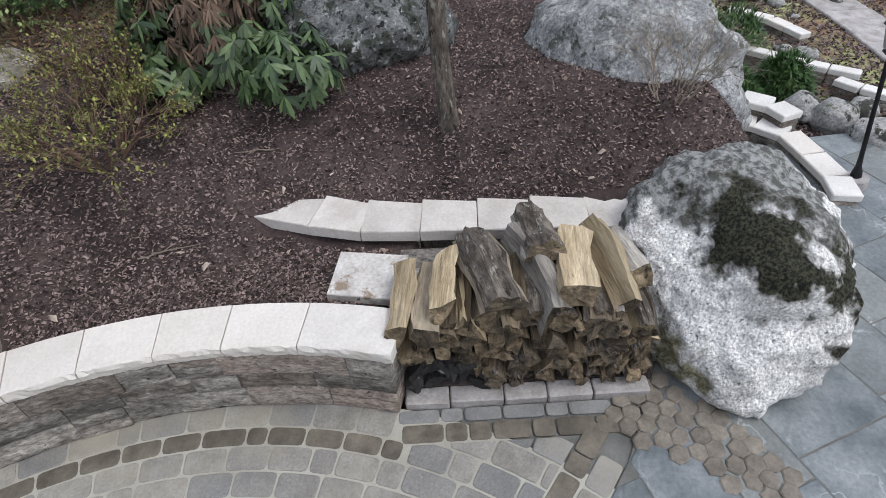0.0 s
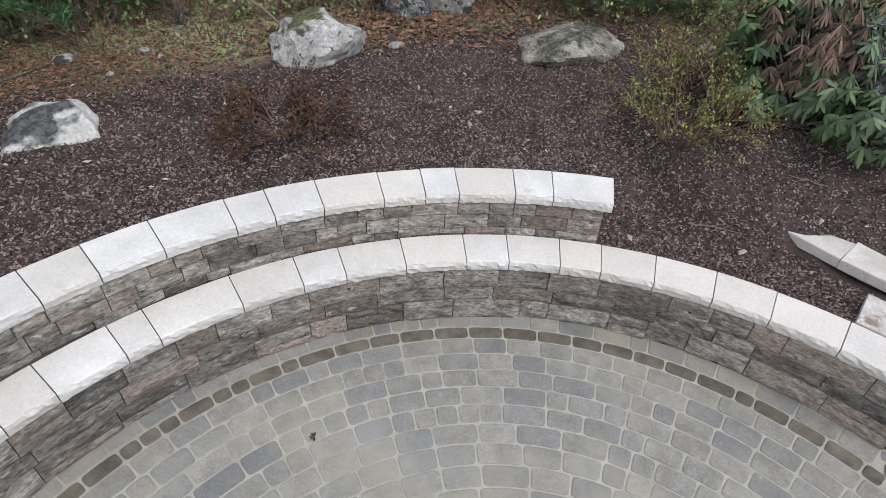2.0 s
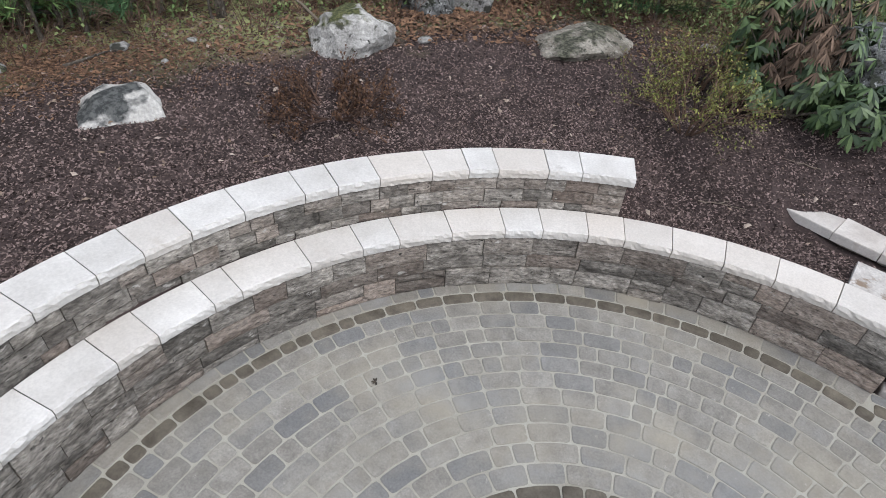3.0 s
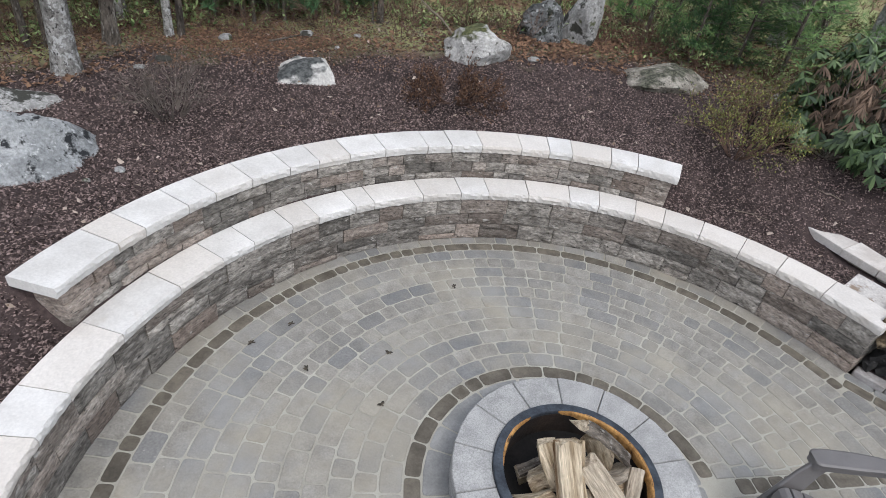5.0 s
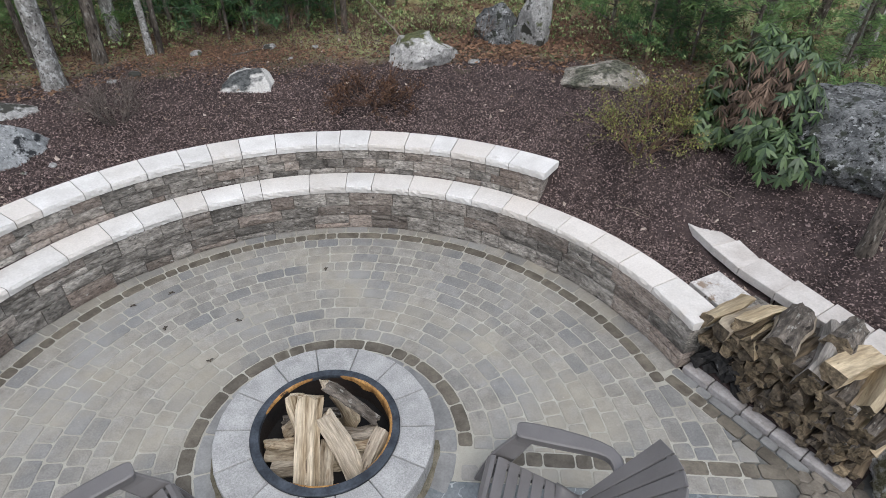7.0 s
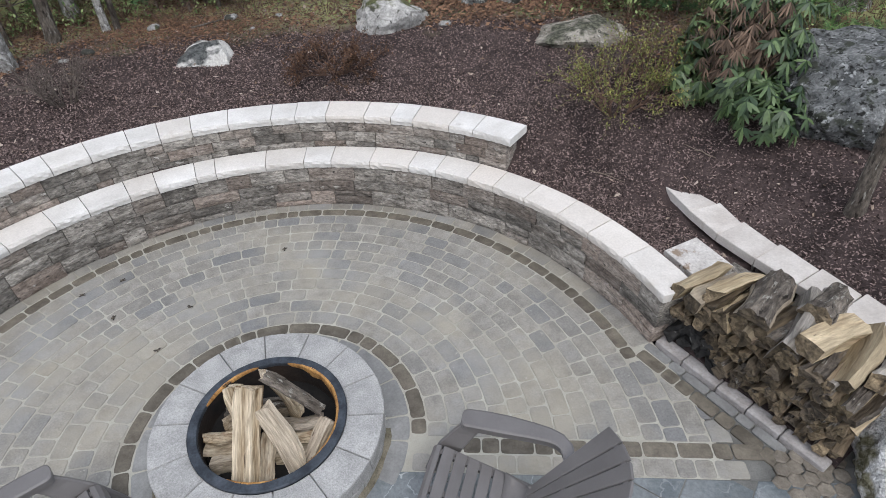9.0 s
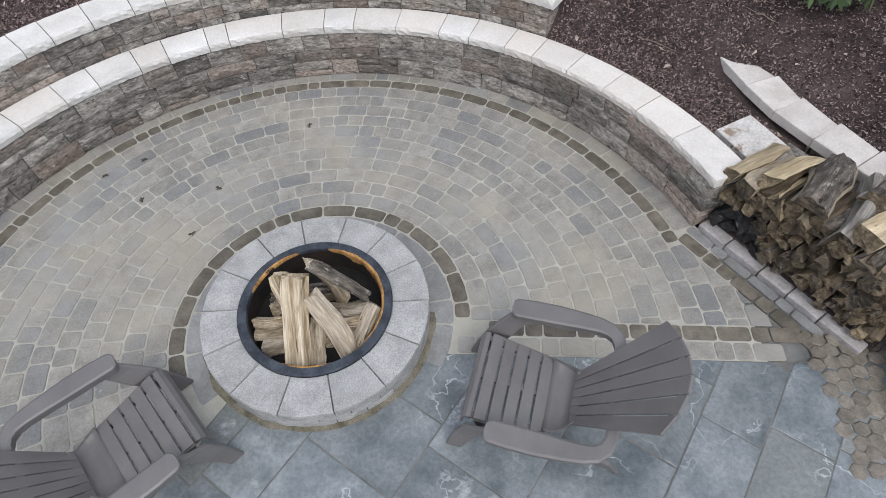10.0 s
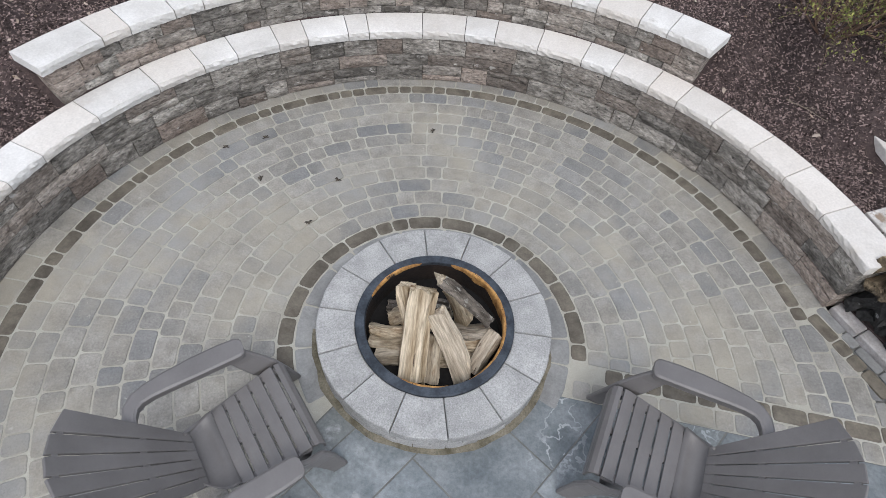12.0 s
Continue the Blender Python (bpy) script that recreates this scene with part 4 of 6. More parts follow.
# the big splits laid on top, fanning slightly
# along the stack, height, how far back, roll, swing, tilt, length, size, shape, face, barked
TOPS = ((0.05, 0.510, 0.02, 205, -3, -5, 0.48, 0.138, 0, WOOD_PALE, False), (0.170, 0.505, 0.01, 188, -4, -5, 0.48, 0.135, 2, WOOD_PALE, False), (0.280, 0.610, 0.06, 200, -3, -9, 0.48, 0.135, 0, WOOD_PALE, False),
        (0.36, 0.495, -0.01, 120, -4, -2, 0.44, 0.140, 0, WOOD_PALE, False), (0.455, 0.625, 0.08, 92, -5, -12, 0.58, 0.160, 1, WOOD_FACE, True), (0.50, 0.505, -0.02, 60, -4, -3, 0.44, 0.130, 0, WOOD_FACE, False),
        (0.645, 0.605, 0.06, 35, -10, -11, 0.58, 0.170, 0, WOOD_GREY, False), (0.73, 0.665, 0.27, 95, -8, -6, 0.42, 0.165, 1, WOOD_GREY, True), (0.780, 0.545, -0.01, 80, -6, -3, 0.42, 0.125, 0, WOOD_FACE, True),
        (0.890, 0.660, 0.07, 182, -9, -10, 0.54, 0.180, 2, WOOD_PALE, False), (1.015, 0.625, 0.08, 15, -9, -8, 0.52, 0.160, 0, WOOD_PALE, False), (0.92, 0.530, -0.01, 40, -5, -3, 0.42, 0.135, 0, WOOD_FACE, True),
        (1.070, 0.505, 0.01, 175, -5, -3, 0.44, 0.140, 1, WOOD_GREY, True), (1.19, 0.545, 0.20, 100, -16, -4, 0.46, 0.115, 2, WOOD_GREY, False), (1.165, 0.415, 0.02, 200, -5, -2, 0.42, 0.140, 0, WOOD_PALE, False), (1.235, 0.305, 0.03, 185, -4, -1, 0.40, 0.120, 0, WOOD_PALE, False))
for u, z, back, roll, yaw, pitch, length, size, shape, face, barked in TOPS:
    mesh = mesh_of("split_log", split_log(rng, length, size, shape), [face, BARK if barked else face, WOOD_END])
    log_thing(mesh, lay(u, z, back, roll, yaw, pitch), "large riven firewood log with bark on top of the stack" if barked else "large pale riven firewood log on top of the stack")

# ---- logs in the fire pit ----
PITLOGS = [mesh_of("fire_log", split_log(rng, 0.44, s, k), [WOOD_FRESH, BARK if b else WOOD_FRESH, WOOD_FRESH]) for s, k, b in ((0.150, 2, 0), (0.125, 0, 1), (0.100, 2, 0), (0.118, 0, 0))]


def leaning(p, q, k, roll):
    p, q = Vector(p), Vector(q)
    m = look((p + q) / 2, q)
    s = (q - p).length / 0.44
    ob = new("fire_log", PITLOGS[k])
    ob.matrix_world = m @ pose(0, 0, 0, 0, 0, roll) @ Matrix.Diagonal((1, 1, s, 1))
    return tagged(ob, "pale split log leaning in the fire pit", "firewood", "logs in the fire pit")


for args in (((-0.130, -0.32, 0.05), (-0.086, 0.085, 0.42), 0, 8), ((0.19, -0.33, 0.05), (-0.01, -0.05, 0.36), 3, 15), ((0.31, 0.03, 0.18), (-0.01, 0.135, 0.47), 1, 110), ((-0.13, -0.04, 0.16), (-0.195, 0.125, 0.40), 2, 50),
             ((-0.41, -0.01, 0.13), (-0.18, -0.03, 0.15), 3, 20), ((-0.40, -0.09, 0.07), (-0.16, -0.10, 0.08), 2, 70), ((-0.36, -0.19, 0.05), (-0.15, -0.18, 0.06), 2, 10), ((0.10, -0.02, 0.19), (0.34, 0.0, 0.16), 3, 10), ((0.09, -0.09, 0.12), (0.37, -0.08, 0.10), 2, 40),
             ((0.25, -0.26, 0.04), (0.385, -0.06, 0.19), 2, 5), ((0.17, 0.0, 0.17), (0.075, 0.08, 0.40), 3, 60), ((0.04, -0.17, 0.05), (0.30, -0.17, 0.05), 2, 35), ((-0.30, 0.14, 0.06), (0.10, 0.16, 0.07), 1, 90), ((-0.02, -0.34, 0.03), (0.0, -0.08, 0.16), 2, 75), ((-0.27, 0.05, 0.14), (-0.15, 0.02, 0.24), 2, 30)):
    leaning(*args)

garden_chair(pose(1.320, -0.848, -0.003, 0, 0, 67.0))
other = bpy.data.objects["adirondack_chair"]
copy_thing(other, pose(-1.057, -0.872, -0.003, 0, 0, -54.9))
# ---- plants, boulders and woods ----
class Soup:
    """Loose triangles and quads gathered into one mesh."""
    def __init__(self):
        self.v, self.f, self.s = [], [], []

    def tube(self, p, q, r0, r1, n=4, slot=0):
        d = q - p
        if d.length < 1e-6:
            return
        a = d.orthogonal().normalized()
        b = d.normalized().cross(a)
        base = len(self.v)
        for c, r in ((p, r0), (q, r1)):
            for i in range(n):
                t = 2 * math.pi * i / n
                self.v.append(tuple(c + (a * math.cos(t) + b * math.sin(t)) * r))
        for i in range(n):
            self.f.append((base + i, base + (i + 1) % n, base + n + (i + 1) % n, base + n + i))
            self.s.append(slot)

    def leaf(self, p, d, up, length, width, fold=0.25, slot=0):
        side = d.cross(up)
        side = side.normalized() * width / 2 if side.length > 1e-5 else Vector((width / 2, 0, 0))
        drop = Vector((0, 0, -length))
        base = len(self.v)
        for t, w in ((0.0, 0.12), (0.33, 0.85), (0.72, 0.95), (1.0, 0.22)):
            c = p + d * (length * t) + drop * (0.16 * t * t)
            self.v += [tuple(c + side * w), tuple(c - side * w)]
        for k in (0, 2, 4):
            self.f.append((base + k, base + k + 1, base + k + 3, base + k + 2))
            self.s.append(slot)

    def mesh(self, name, mats, smooth=False):
        me = bpy.data.meshes.new(name)
        me.from_pydata(self.v, [], self.f)
        for m in mats:
            me.materials.append(m)
        me.polygons.foreach_set("material_index", self.s)
        if smooth:
            me.polygons.foreach_set("use_smooth", [True] * len(self.f))
        return me


def rnd_dir(rng, up=0.0):
    while True:
        v = Vector((rng.uniform(-1, 1), rng.uniform(-1, 1), rng.uniform(-1, 1)))
        if 0.1 < v.length < 1:
            v.normalize()
            v.z += up
            return v.normalized()


def island(name, a, b, rough=0.7, spec=0.3, sub=0.0):
    """A leaf or chip material whose colour varies from piece to piece."""
    m = bpy.data.materials.new(name)
    m.use_nodes = True
    n, l = m.node_tree.nodes, m.node_tree.links
    g = n.new("ShaderNodeNewGeometry")
    mix = n.new("ShaderNodeMixRGB")
    mix.inputs[1].default_value, mix.inputs[2].default_value = (*a, 1), (*b, 1)
    p = n.new("ShaderNodeMath")
    p.operation = "POWER"
    p.inputs[1].default_value = 1.6
    l.new(g.outputs["Random Per Island"], p.inputs[0])
    l.new(p.outputs[0], mix.inputs[0])
    tx = n.new("ShaderNodeTexNoise")
    tx.inputs["Scale"].default_value = 40
    hs = n.new("ShaderNodeHueSaturation")
    l.new(ramp_to(n, l, tx.outputs["Fac"], 0.6, 1.4), hs.inputs["Value"])
    l.new(mix.outputs[0], hs.inputs["Color"])
    bs = n["Principled BSDF"]
    l.new(hs.outputs[0], bs.inputs["Base Color"])
    bs.inputs["Roughness"].default_value, bs.inputs["Specular IOR Level"].default_value = rough, spec
    return m


RHODO = island("rhododendron_leaf", (0.020, 0.042, 0.016), (0.135, 0.200, 0.080), 0.42, 0.4)
RHODO_BROWN = island("withered_leaf", (0.065, 0.044, 0.030), (0.25, 0.170, 0.120), 0.75)
TWIG_DARK = island("dark_red_twig", (0.045, 0.027, 0.020), (0.17, 0.105, 0.08), 0.9)
TWIG_GREY = island("grey_twig", (0.075, 0.062, 0.052), (0.21, 0.175, 0.15), 0.9)
YELLOW = island("budding_leaf", (0.10, 0.125, 0.03), (0.33, 0.32, 0.09), 0.6)
TWIG = island("twig", (0.09, 0.055, 0.04), (0.25, 0.165, 0.12), 0.9)
DEAD_LEAF = island("dead_leaf", (0.025, 0.022, 0.018), (0.085, 0.070, 0.052), 0.85)
RUSTY = island("rusty_leaf", (0.055, 0.030, 0.018), (0.19, 0.10, 0.055), 0.8)
TWIG_PALE = island("pale_twig", (0.16, 0.13, 0.10), (0.34, 0.30, 0.24), 0.9)
NEEDLE = island("pine_needle", (0.085, 0.165, 0.058), (0.25, 0.38, 0.135), 0.6)
NEEDLE_DARK = island("dark_pine_needle", (0.028, 0.068, 0.030), (0.095, 0.185, 0.072), 0.6)
UNDER = island("undergrowth_leaf", (0.10, 0.165, 0.055), (0.38, 0.46, 0.20), 0.7)
JUNIPER = island("juniper", (0.03, 0.07, 0.02), (0.09, 0.17, 0.05), 0.7)
CHIPS = island("bark_chips", (0.020, 0.0142, 0.0130), (0.33, 0.250, 0.228), 0.95, 0.15)
PALE_LEAF = island("fallen_leaf", (0.20, 0.14, 0.095), (0.52, 0.44, 0.37), 0.85)
OAK_LITTER = island("oak_litter", (0.07, 0.040, 0.026), (0.28, 0.165, 0.10), 0.85)


def hewn(bm, rx, ry, rz, seed, cuts=9, sub=4, keep=0.62, rough=0.14, fine=0.055, **_):
    """A broken boulder: a sphere cut off flat by planes, its faces roughened."""
    rng = random.Random(seed)
    g = bmesh.ops.create_icosphere(bm, subdivisions=sub, radius=1.0)
    planes = [(rnd_dir(rng, 0.15), rng.uniform(keep, 0.93)) for _ in range(cuts)]
    off = Vector((seed * 3.7, seed * 1.9, seed * 7.1))
    for v in g["verts"]:
        p = v.co.copy()
        for n, d in planes:
            over = p.dot(n) - d
            if over > 0:
                p -= n * over * 0.94
        p *= 1 + rough * noise.noise(p * 1.7 + off) + fine * noise.noise(p * 6 + off) + fine * 0.7 * noise.noise(p * 15 + off)
        v.co = Vector((p.x * rx, p.y * ry, p.z * rz))
    return bm


def boulder(label, x, y, z, rx, ry, rz, seed, turn=0, tilt=0, lean=0, material=BOULDER, **kw):
    bm = bmesh.new()
    (hewn if "cuts" in kw else lumpy)(bm, rx, ry, rz, seed, **kw)
    return thing("boulder", label, "boulder", m=pose(x, y, z, tilt, lean, turn), bm=bm, material=material, smooth="cuts" not in kw)


def great_boulder():
    """Broad at the foot, with a mossy brow over its white face and a saddle beside the wood."""
    bm = bmesh.new()
    lumpy(bm, 0.70, 0.67, 0.62, 3, sub=6, rough=0.20, freq=0.9, fine=0.045)
    for v in bm.verts:
        p = v.co
        if p.z < 0.10:
            k = 1 + 0.30 * ease(-0.10, 0.45, -p.z)
            p.x, p.y = p.x * k, p.y * k
        n = p.normalized()
        for (x, y, z), wide, out in (((-0.42, -0.14, 0.50), 0.26, 0.06), ((-0.44, -0.44, 0.32), 0.20, 0.06), ((-0.30, 0.38, 0.45), 0.26, -0.10), ((-0.66, -0.10, 0.12), 0.22, -0.05), ((-0.62, -0.26, -0.15), 0.26, 0.08)):
            d = (p - Vector((x, y, z))).length / wide
            p += n * out * math.exp(-d * d)
        if p.y < -0.10:               # drawn in at the lower side towards the terrace
            p.y += 0.17 * ease(0.10, 0.55, -p.y) * ease(-0.30, 0.30, -p.z)
        ridge = abs(noise.noise(p * 3.1 + Vector((5, 2, 1))))
        p += n * (0.05 * ridge + 0.012 * noise.noise(p * 22) - 0.01)
    return thing("boulder", "great granite boulder with white crystalline face and black moss", "boulder", m=pose(4.16, -0.92, 0.26, 0, 0, 10), bm=bm, material=GREAT_ROCK, smooth=True)


great_boulder()
boulder("grey lichened granite boulder in the mulch bed", 5.60, -0.02, 0.46, 0.62, 0.84, 0.86, 8, turn=-14, sub=5, rough=0.22, fine=0.045)
boulder("tall grey lichened boulder beside the rhododendron", 5.13, 2.10, 0.80, 0.76, 0.90, 0.76, 11, turn=-10, sub=5, cuts=10, keep=0.72, material=DARK_ROCK)
boulder("low tilted white rock with dark top", -1.00, 4.44, 0.80, 0.42, 0.33, 0.215, 21, turn=20, tilt=16, lean=-8, material=TILT_ROCK, cuts=8, keep=0.60)
boulder("pale mossy rock at the edge of the woods", 1.13, 5.10, 0.90, 0.56, 0.40, 0.36, 25, turn=-10, material=MOSS_ROCK, cuts=12)
boulder("mossy grey rock behind a budding shrub", 3.30, 4.25, 0.86, 0.60, 0.40, 0.25, 31, material=DULL_ROCK, cuts=12)
boulder("smooth grey boulder with black lichen", -3.15, 2.93, 0.62, 0.62, 0.42, 0.50, 36, turn=42, rough=0.25, freq=1.0, sub=5, material=LICHEN_ROCK, peak=0.8)
boulder("pale rock behind the smooth boulder", -3.60, 3.78, 0.84, 0.56, 0.28, 0.17, 41, turn=10, material=LEAF_ROCK, cuts=8)
boulder("upright weathered grey stone at the edge of the woods", 2.70, 5.42, 1.20, 0.24, 0.24, 0.58, 44, lean=6, material=LEAF_ROCK, cuts=9)
boulder("rough grey stone under dead leaves", 2.28, 5.62, 1.05, 0.38, 0.34, 0.40, 47, material=DARK_ROCK, cuts=9)
for i, (x, y, s) in enumerate(((1.80, 4.85, 0.085), (-1.75, 5.35, 0.10), (-0.25, 5.55, 0.06), (-2.35, 4.75, 0.09), (-2.55, 4.55, 0.06), (-0.55, 5.2, 0.05), (-2.55, 2.75, 0.05), (-2.75, 2.62, 0.035), (-0.85, 5.55, 0.10), (4.5, 3.6, 0.12))):
    s *= 0.7
    boulder("small pale stone lying on the mulch", x, y, bed_z(x, y) + s * 0.25, s * 1.3, s, s * 0.6, 60 + i, turn=i * 50, material=LEAF_ROCK, sub=2)


# ---- trees ----
def tree(name, label, height, r, seed, material, limbs=8, lean=0.0, m=None, crown=False):
    rng = random.Random(seed)
    t = thing(name, label, "tree", m=m)
    bm = bmesh.new()
    rows = []
    n, steps = 12, 26
    axis = []
    for k in range(steps + 1):
        f = k / steps
        z = -0.12 + height * f
        flare = 1 + 0.38 * math.exp(-f * height / 0.12)
        c = Vector((lean * z + 0.05 * noise.noise(Vector((z * 0.6, seed, 0))), 0.05 * noise.noise(Vector((z * 0.6, seed, 9))), z))
        axis.append(c)
        row = []
        for i in range(n):
            a = 2 * math.pi * i / n
            rr = r * (1 - 0.72 * f) * flare * (1 + 0.10 * noise.noise(Vector((math.cos(a) * 2, math.sin(a) * 2, z * 1.2 + seed))))
            row.append(bm.verts.new(c + Vector((rr * math.cos(a), rr * math.sin(a), 0))))
        rows.append(row)
    for a, b in zip(rows, rows[1:]):
        for i in range(n):
            bm.faces.new((a[i], a[(i + 1) % n], b[(i + 1) % n], b[i]))
    bm.faces.new(rows[-1])
    part("trunk", bm, material, t, smooth=True)
    s = Soup()
    for k in range(limbs):
        f = rng.uniform(0.45, 0.98)
        p = axis[int(f * steps)]
        d = rnd_dir(rng, 0.4)
        grow(s, p, d, height * 0.22 * (1.3 - f), r * 0.32 * (1.2 - f), 3, rng)
    part("limbs", s.mesh("limbs", [material]), None, t)
    return t


def grow(s, p, d, length, r, depth, rng, slot=0, spread=0.6, kids=(2, 3), leaves=None):
    segs = 3
    for k in range(segs):
        q = p + d * (length / segs)
        s.tube(p, q, r * (1 - 0.22 * k), r * (1 - 0.22 * (k + 1)), 4 if r > 0.006 else 3, slot)
        p = q
        d = (d + rnd_dir(rng) * 0.22).normalized()
        if leaves and depth <= 1:
            for _ in range(leaves[0]):
                s.leaf(p, rnd_dir(rng, 0.3), Vector((0.1, 0.2, 1)), leaves[1] * rng.uniform(0.6, 1.3), leaves[1] * 0.55, slot=leaves[2])
        if depth > 0 and k:
            for _ in range(rng.randint(*kids) - 1):
                grow(s, p, (d + rnd_dir(rng) * spread).normalized(), length * rng.uniform(0.5, 0.75), r * 0.55, depth - 1, rng, slot, spread, kids, leaves)
    if depth > 0:
        grow(s, p, (d + rnd_dir(rng) * spread * 0.6).normalized(), length * 0.6, r * 0.5, depth - 1, rng, slot, spread, kids, leaves)


def stand(x, y, dz=0.0, turn=0, scale=1.0):
    return pose(x, y, bed_z(x, y) + dz, 0, 0, turn) @ Matrix.Diagonal((scale, scale, scale, 1))


tree("young_tree", "young grey-brown tree trunk in the mulch bed", 5.5, 0.062, 3, BARK, m=stand(4.42, 0.87, 0, 40), lean=0.0)
tree("lichened_tree", "pale lichened oak trunk at the edge of the woods", 8.0, 0.112, 5, BARK_PALE, m=stand(-3.14, 4.47), lean=0.02)
tree("lichened_tree", "pale lichened oak trunk behind the boulder", 8.0, 0.17, 9, BARK_PALE, m=stand(6.65, 4.25))
tree("forest_tree", "dark brown trunk at the edge of the woods", 7.5, 0.075, 13, BARK, m=stand(-2.84, 5.12), lean=0.02)
tree("forest_tree", "slender paired trunk at the edge of the woods", 7.0, 0.045, 15, BARK_PALE, m=stand(-2.32, 5.38), lean=0.0)
tree("forest_tree", "slender dark trunk at the edge of the woods", 7.0, 0.035, 17, BARK, m=stand(-2.20, 5.42), lean=0.04)

rng = random.Random(101)
kinds = [tree("forest_tree", "bare woodland tree in early spring", 9.0, r, 200 + i, mt, limbs=4) for i, (r, mt) in enumerate(((0.09, BARK), (0.06, BARK), (0.12, BARK_PALE), (0.04, BARK)))]
spots = []
while len(spots) < 95:
    a = radians(rng.uniform(20, 172))
    r = rng.choice((rng.uniform(6.3, 9.0), rng.uniform(8, 16), rng.uniform(14, 34)))
    x, y = WX + r * math.cos(a), WY + r * math.sin(a)
    if a < radians(70) and r < 7.0 or a > radians(118) and r < 9.5 or all(math.hypot(x - p, y - q) > 0.35 for p, q in spots) is False or (0.5 < x < 3.8 and r < 7.5):
        continue
    spots.append((x, y))
for i, (x, y) in enumerate(spots):
    k = kinds[i % 4]
    if i < 4:
        k.matrix_world = stand(x, y, 0, rng.uniform(0, 360), rng.uniform(0.8, 1.3))
        tagged(k, group="trees of the woods")
    else:
        m = stand(x, y, 0, rng.uniform(0, 360), 1)
        c = copy_thing(k, m)
        s = rng.uniform(0.7, 1.3)
        c.scale = (s, s, 1.0)

rng = random.Random(77)
made = 0
while made < 80:
    a, r = radians(rng.uniform(62, 150)), rng.uniform(5.95, 10.0)
    x, y = WX + r * math.cos(a), WY + r * math.sin(a)
    if 0.6 < x < 3.6 and r < 8:
        continue
    c = copy_thing(kinds[(1, 3)[made % 2]], stand(x, y, 0, rng.uniform(0, 360), 1))
    s = rng.uniform(0.25, 0.75)
    c.scale = (s, s, rng.uniform(0.5, 0.9))
    made += 1


def pine(seed, height=2.4, spread=1.0, dense=1.0, name="pine_sapling", label="soft green young white pine in the undergrowth", needle=None):
    rng = random.Random(seed)
    t = thing(name, label, "tree", group="young pines")
    s = Soup()
    s.tube(Vector((0, 0, -0.1)), Vector((0.02, 0.01, height)), 0.03, 0.006, 6)
    part("trunk", s.mesh("trunk", [BARK]), None, t)
    s = Soup()
    z = 0.15
    while z < height:
        for k in range(5):
            a = rng.uniform(0, 6.28)
            ln = spread * (1 - z / height * 0.8) * rng.uniform(0.55, 1.0)
            d = Vector((math.cos(a), math.sin(a), 0.25)).normalized()
            p0 = Vector((0, 0, z))
            s.tube(p0, p0 + d * ln, 0.008, 0.002, 3, 1)
            n = int(ln * 16 * dense)
            for i in range(n):
                c = p0 + d * ln * (0.25 + 0.75 * (i + rng.random()) / max(1, n)) + rnd_dir(rng) * 0.05
                for _ in range(7):
                    dd = (rnd_dir(rng, 0.25) + d * 0.5).normalized()
                    e = dd.orthogonal().normalized() * 0.006
                    b = len(s.v)
                    L = rng.uniform(0.08, 0.15)
                    s.v += [tuple(c - e), tuple(c + e), tuple(c + dd * L)]
                    s.f.append((b, b + 1, b + 2))
                    s.s.append(0)
        z += rng.uniform(0.12, 0.2)
    part("needles", s.mesh("needles", [needle or NEEDLE, BARK]), None, t)
    return t


p1, p2 = pine(1, 2.2, 0.9, 1.3), pine(2, 3.2, 1.0)
PINES = [(4.35, 4.75), (5.2, 4.3), (3.9, 5.6), (4.9, 5.3), (5.9, 5.0), (-4.6, 4.9), (-4.1, 5.2), (-3.5, 5.8), (-2.9, 6.1), (-4.9, 4.3), (-2.1, 7.1), (-4.0, 5.9), (-5.6, 5.6), (-1.6, 6.3), (-0.4, 6.9), (0.5, 7.4), (-2.6, 6.6), (-3.2, 7.6), (-1.0, 8.2), (6.9, 5.6), (3.2, 7.3), (5.3, 6.9), (-5.4, 7.7), (1.8, 8.4), (-0.2, 9.6), (7.9, 4.6), (-6.3, 4.3), (6.4, 2.9), (5.9, 3.5)]
for i, (x, y) in enumerate(PINES):
    k = (p1, p2)[i % 2]
    s = rng.uniform(0.75, 1.1)
    if i < 2:
        k.matrix_world = stand(x, y)
    else:
        c = copy_thing(k, stand(x, y, 0, rng.uniform(0, 360)))
        c.scale = (s, s, s * rng.uniform(0.9, 1.2))

shaded = pine(3, 3.0, 0.85, 1.5, label="dark green young pine at the edge of the woods", needle=NEEDLE_DARK)
for i, (x, y, k) in enumerate(((-1.85, 6.05, 0.9), (-1.25, 6.15, 0.8), (-0.65, 6.25, 0.95), (-0.15, 6.45, 0.8), (-1.0, 6.75, 1.1), (-1.6, 6.85, 1.15), (-0.4, 7.2, 1.2), (-2.3, 6.5, 0.9), (4.55, 4.45, 0.75), (4.05, 4.75, 0.7))):
    if i == 0:
        shaded.matrix_world = stand(x, y)
    else:
        copy_thing(shaded, stand(x, y, 0, i * 67)).scale = (k, k, k)


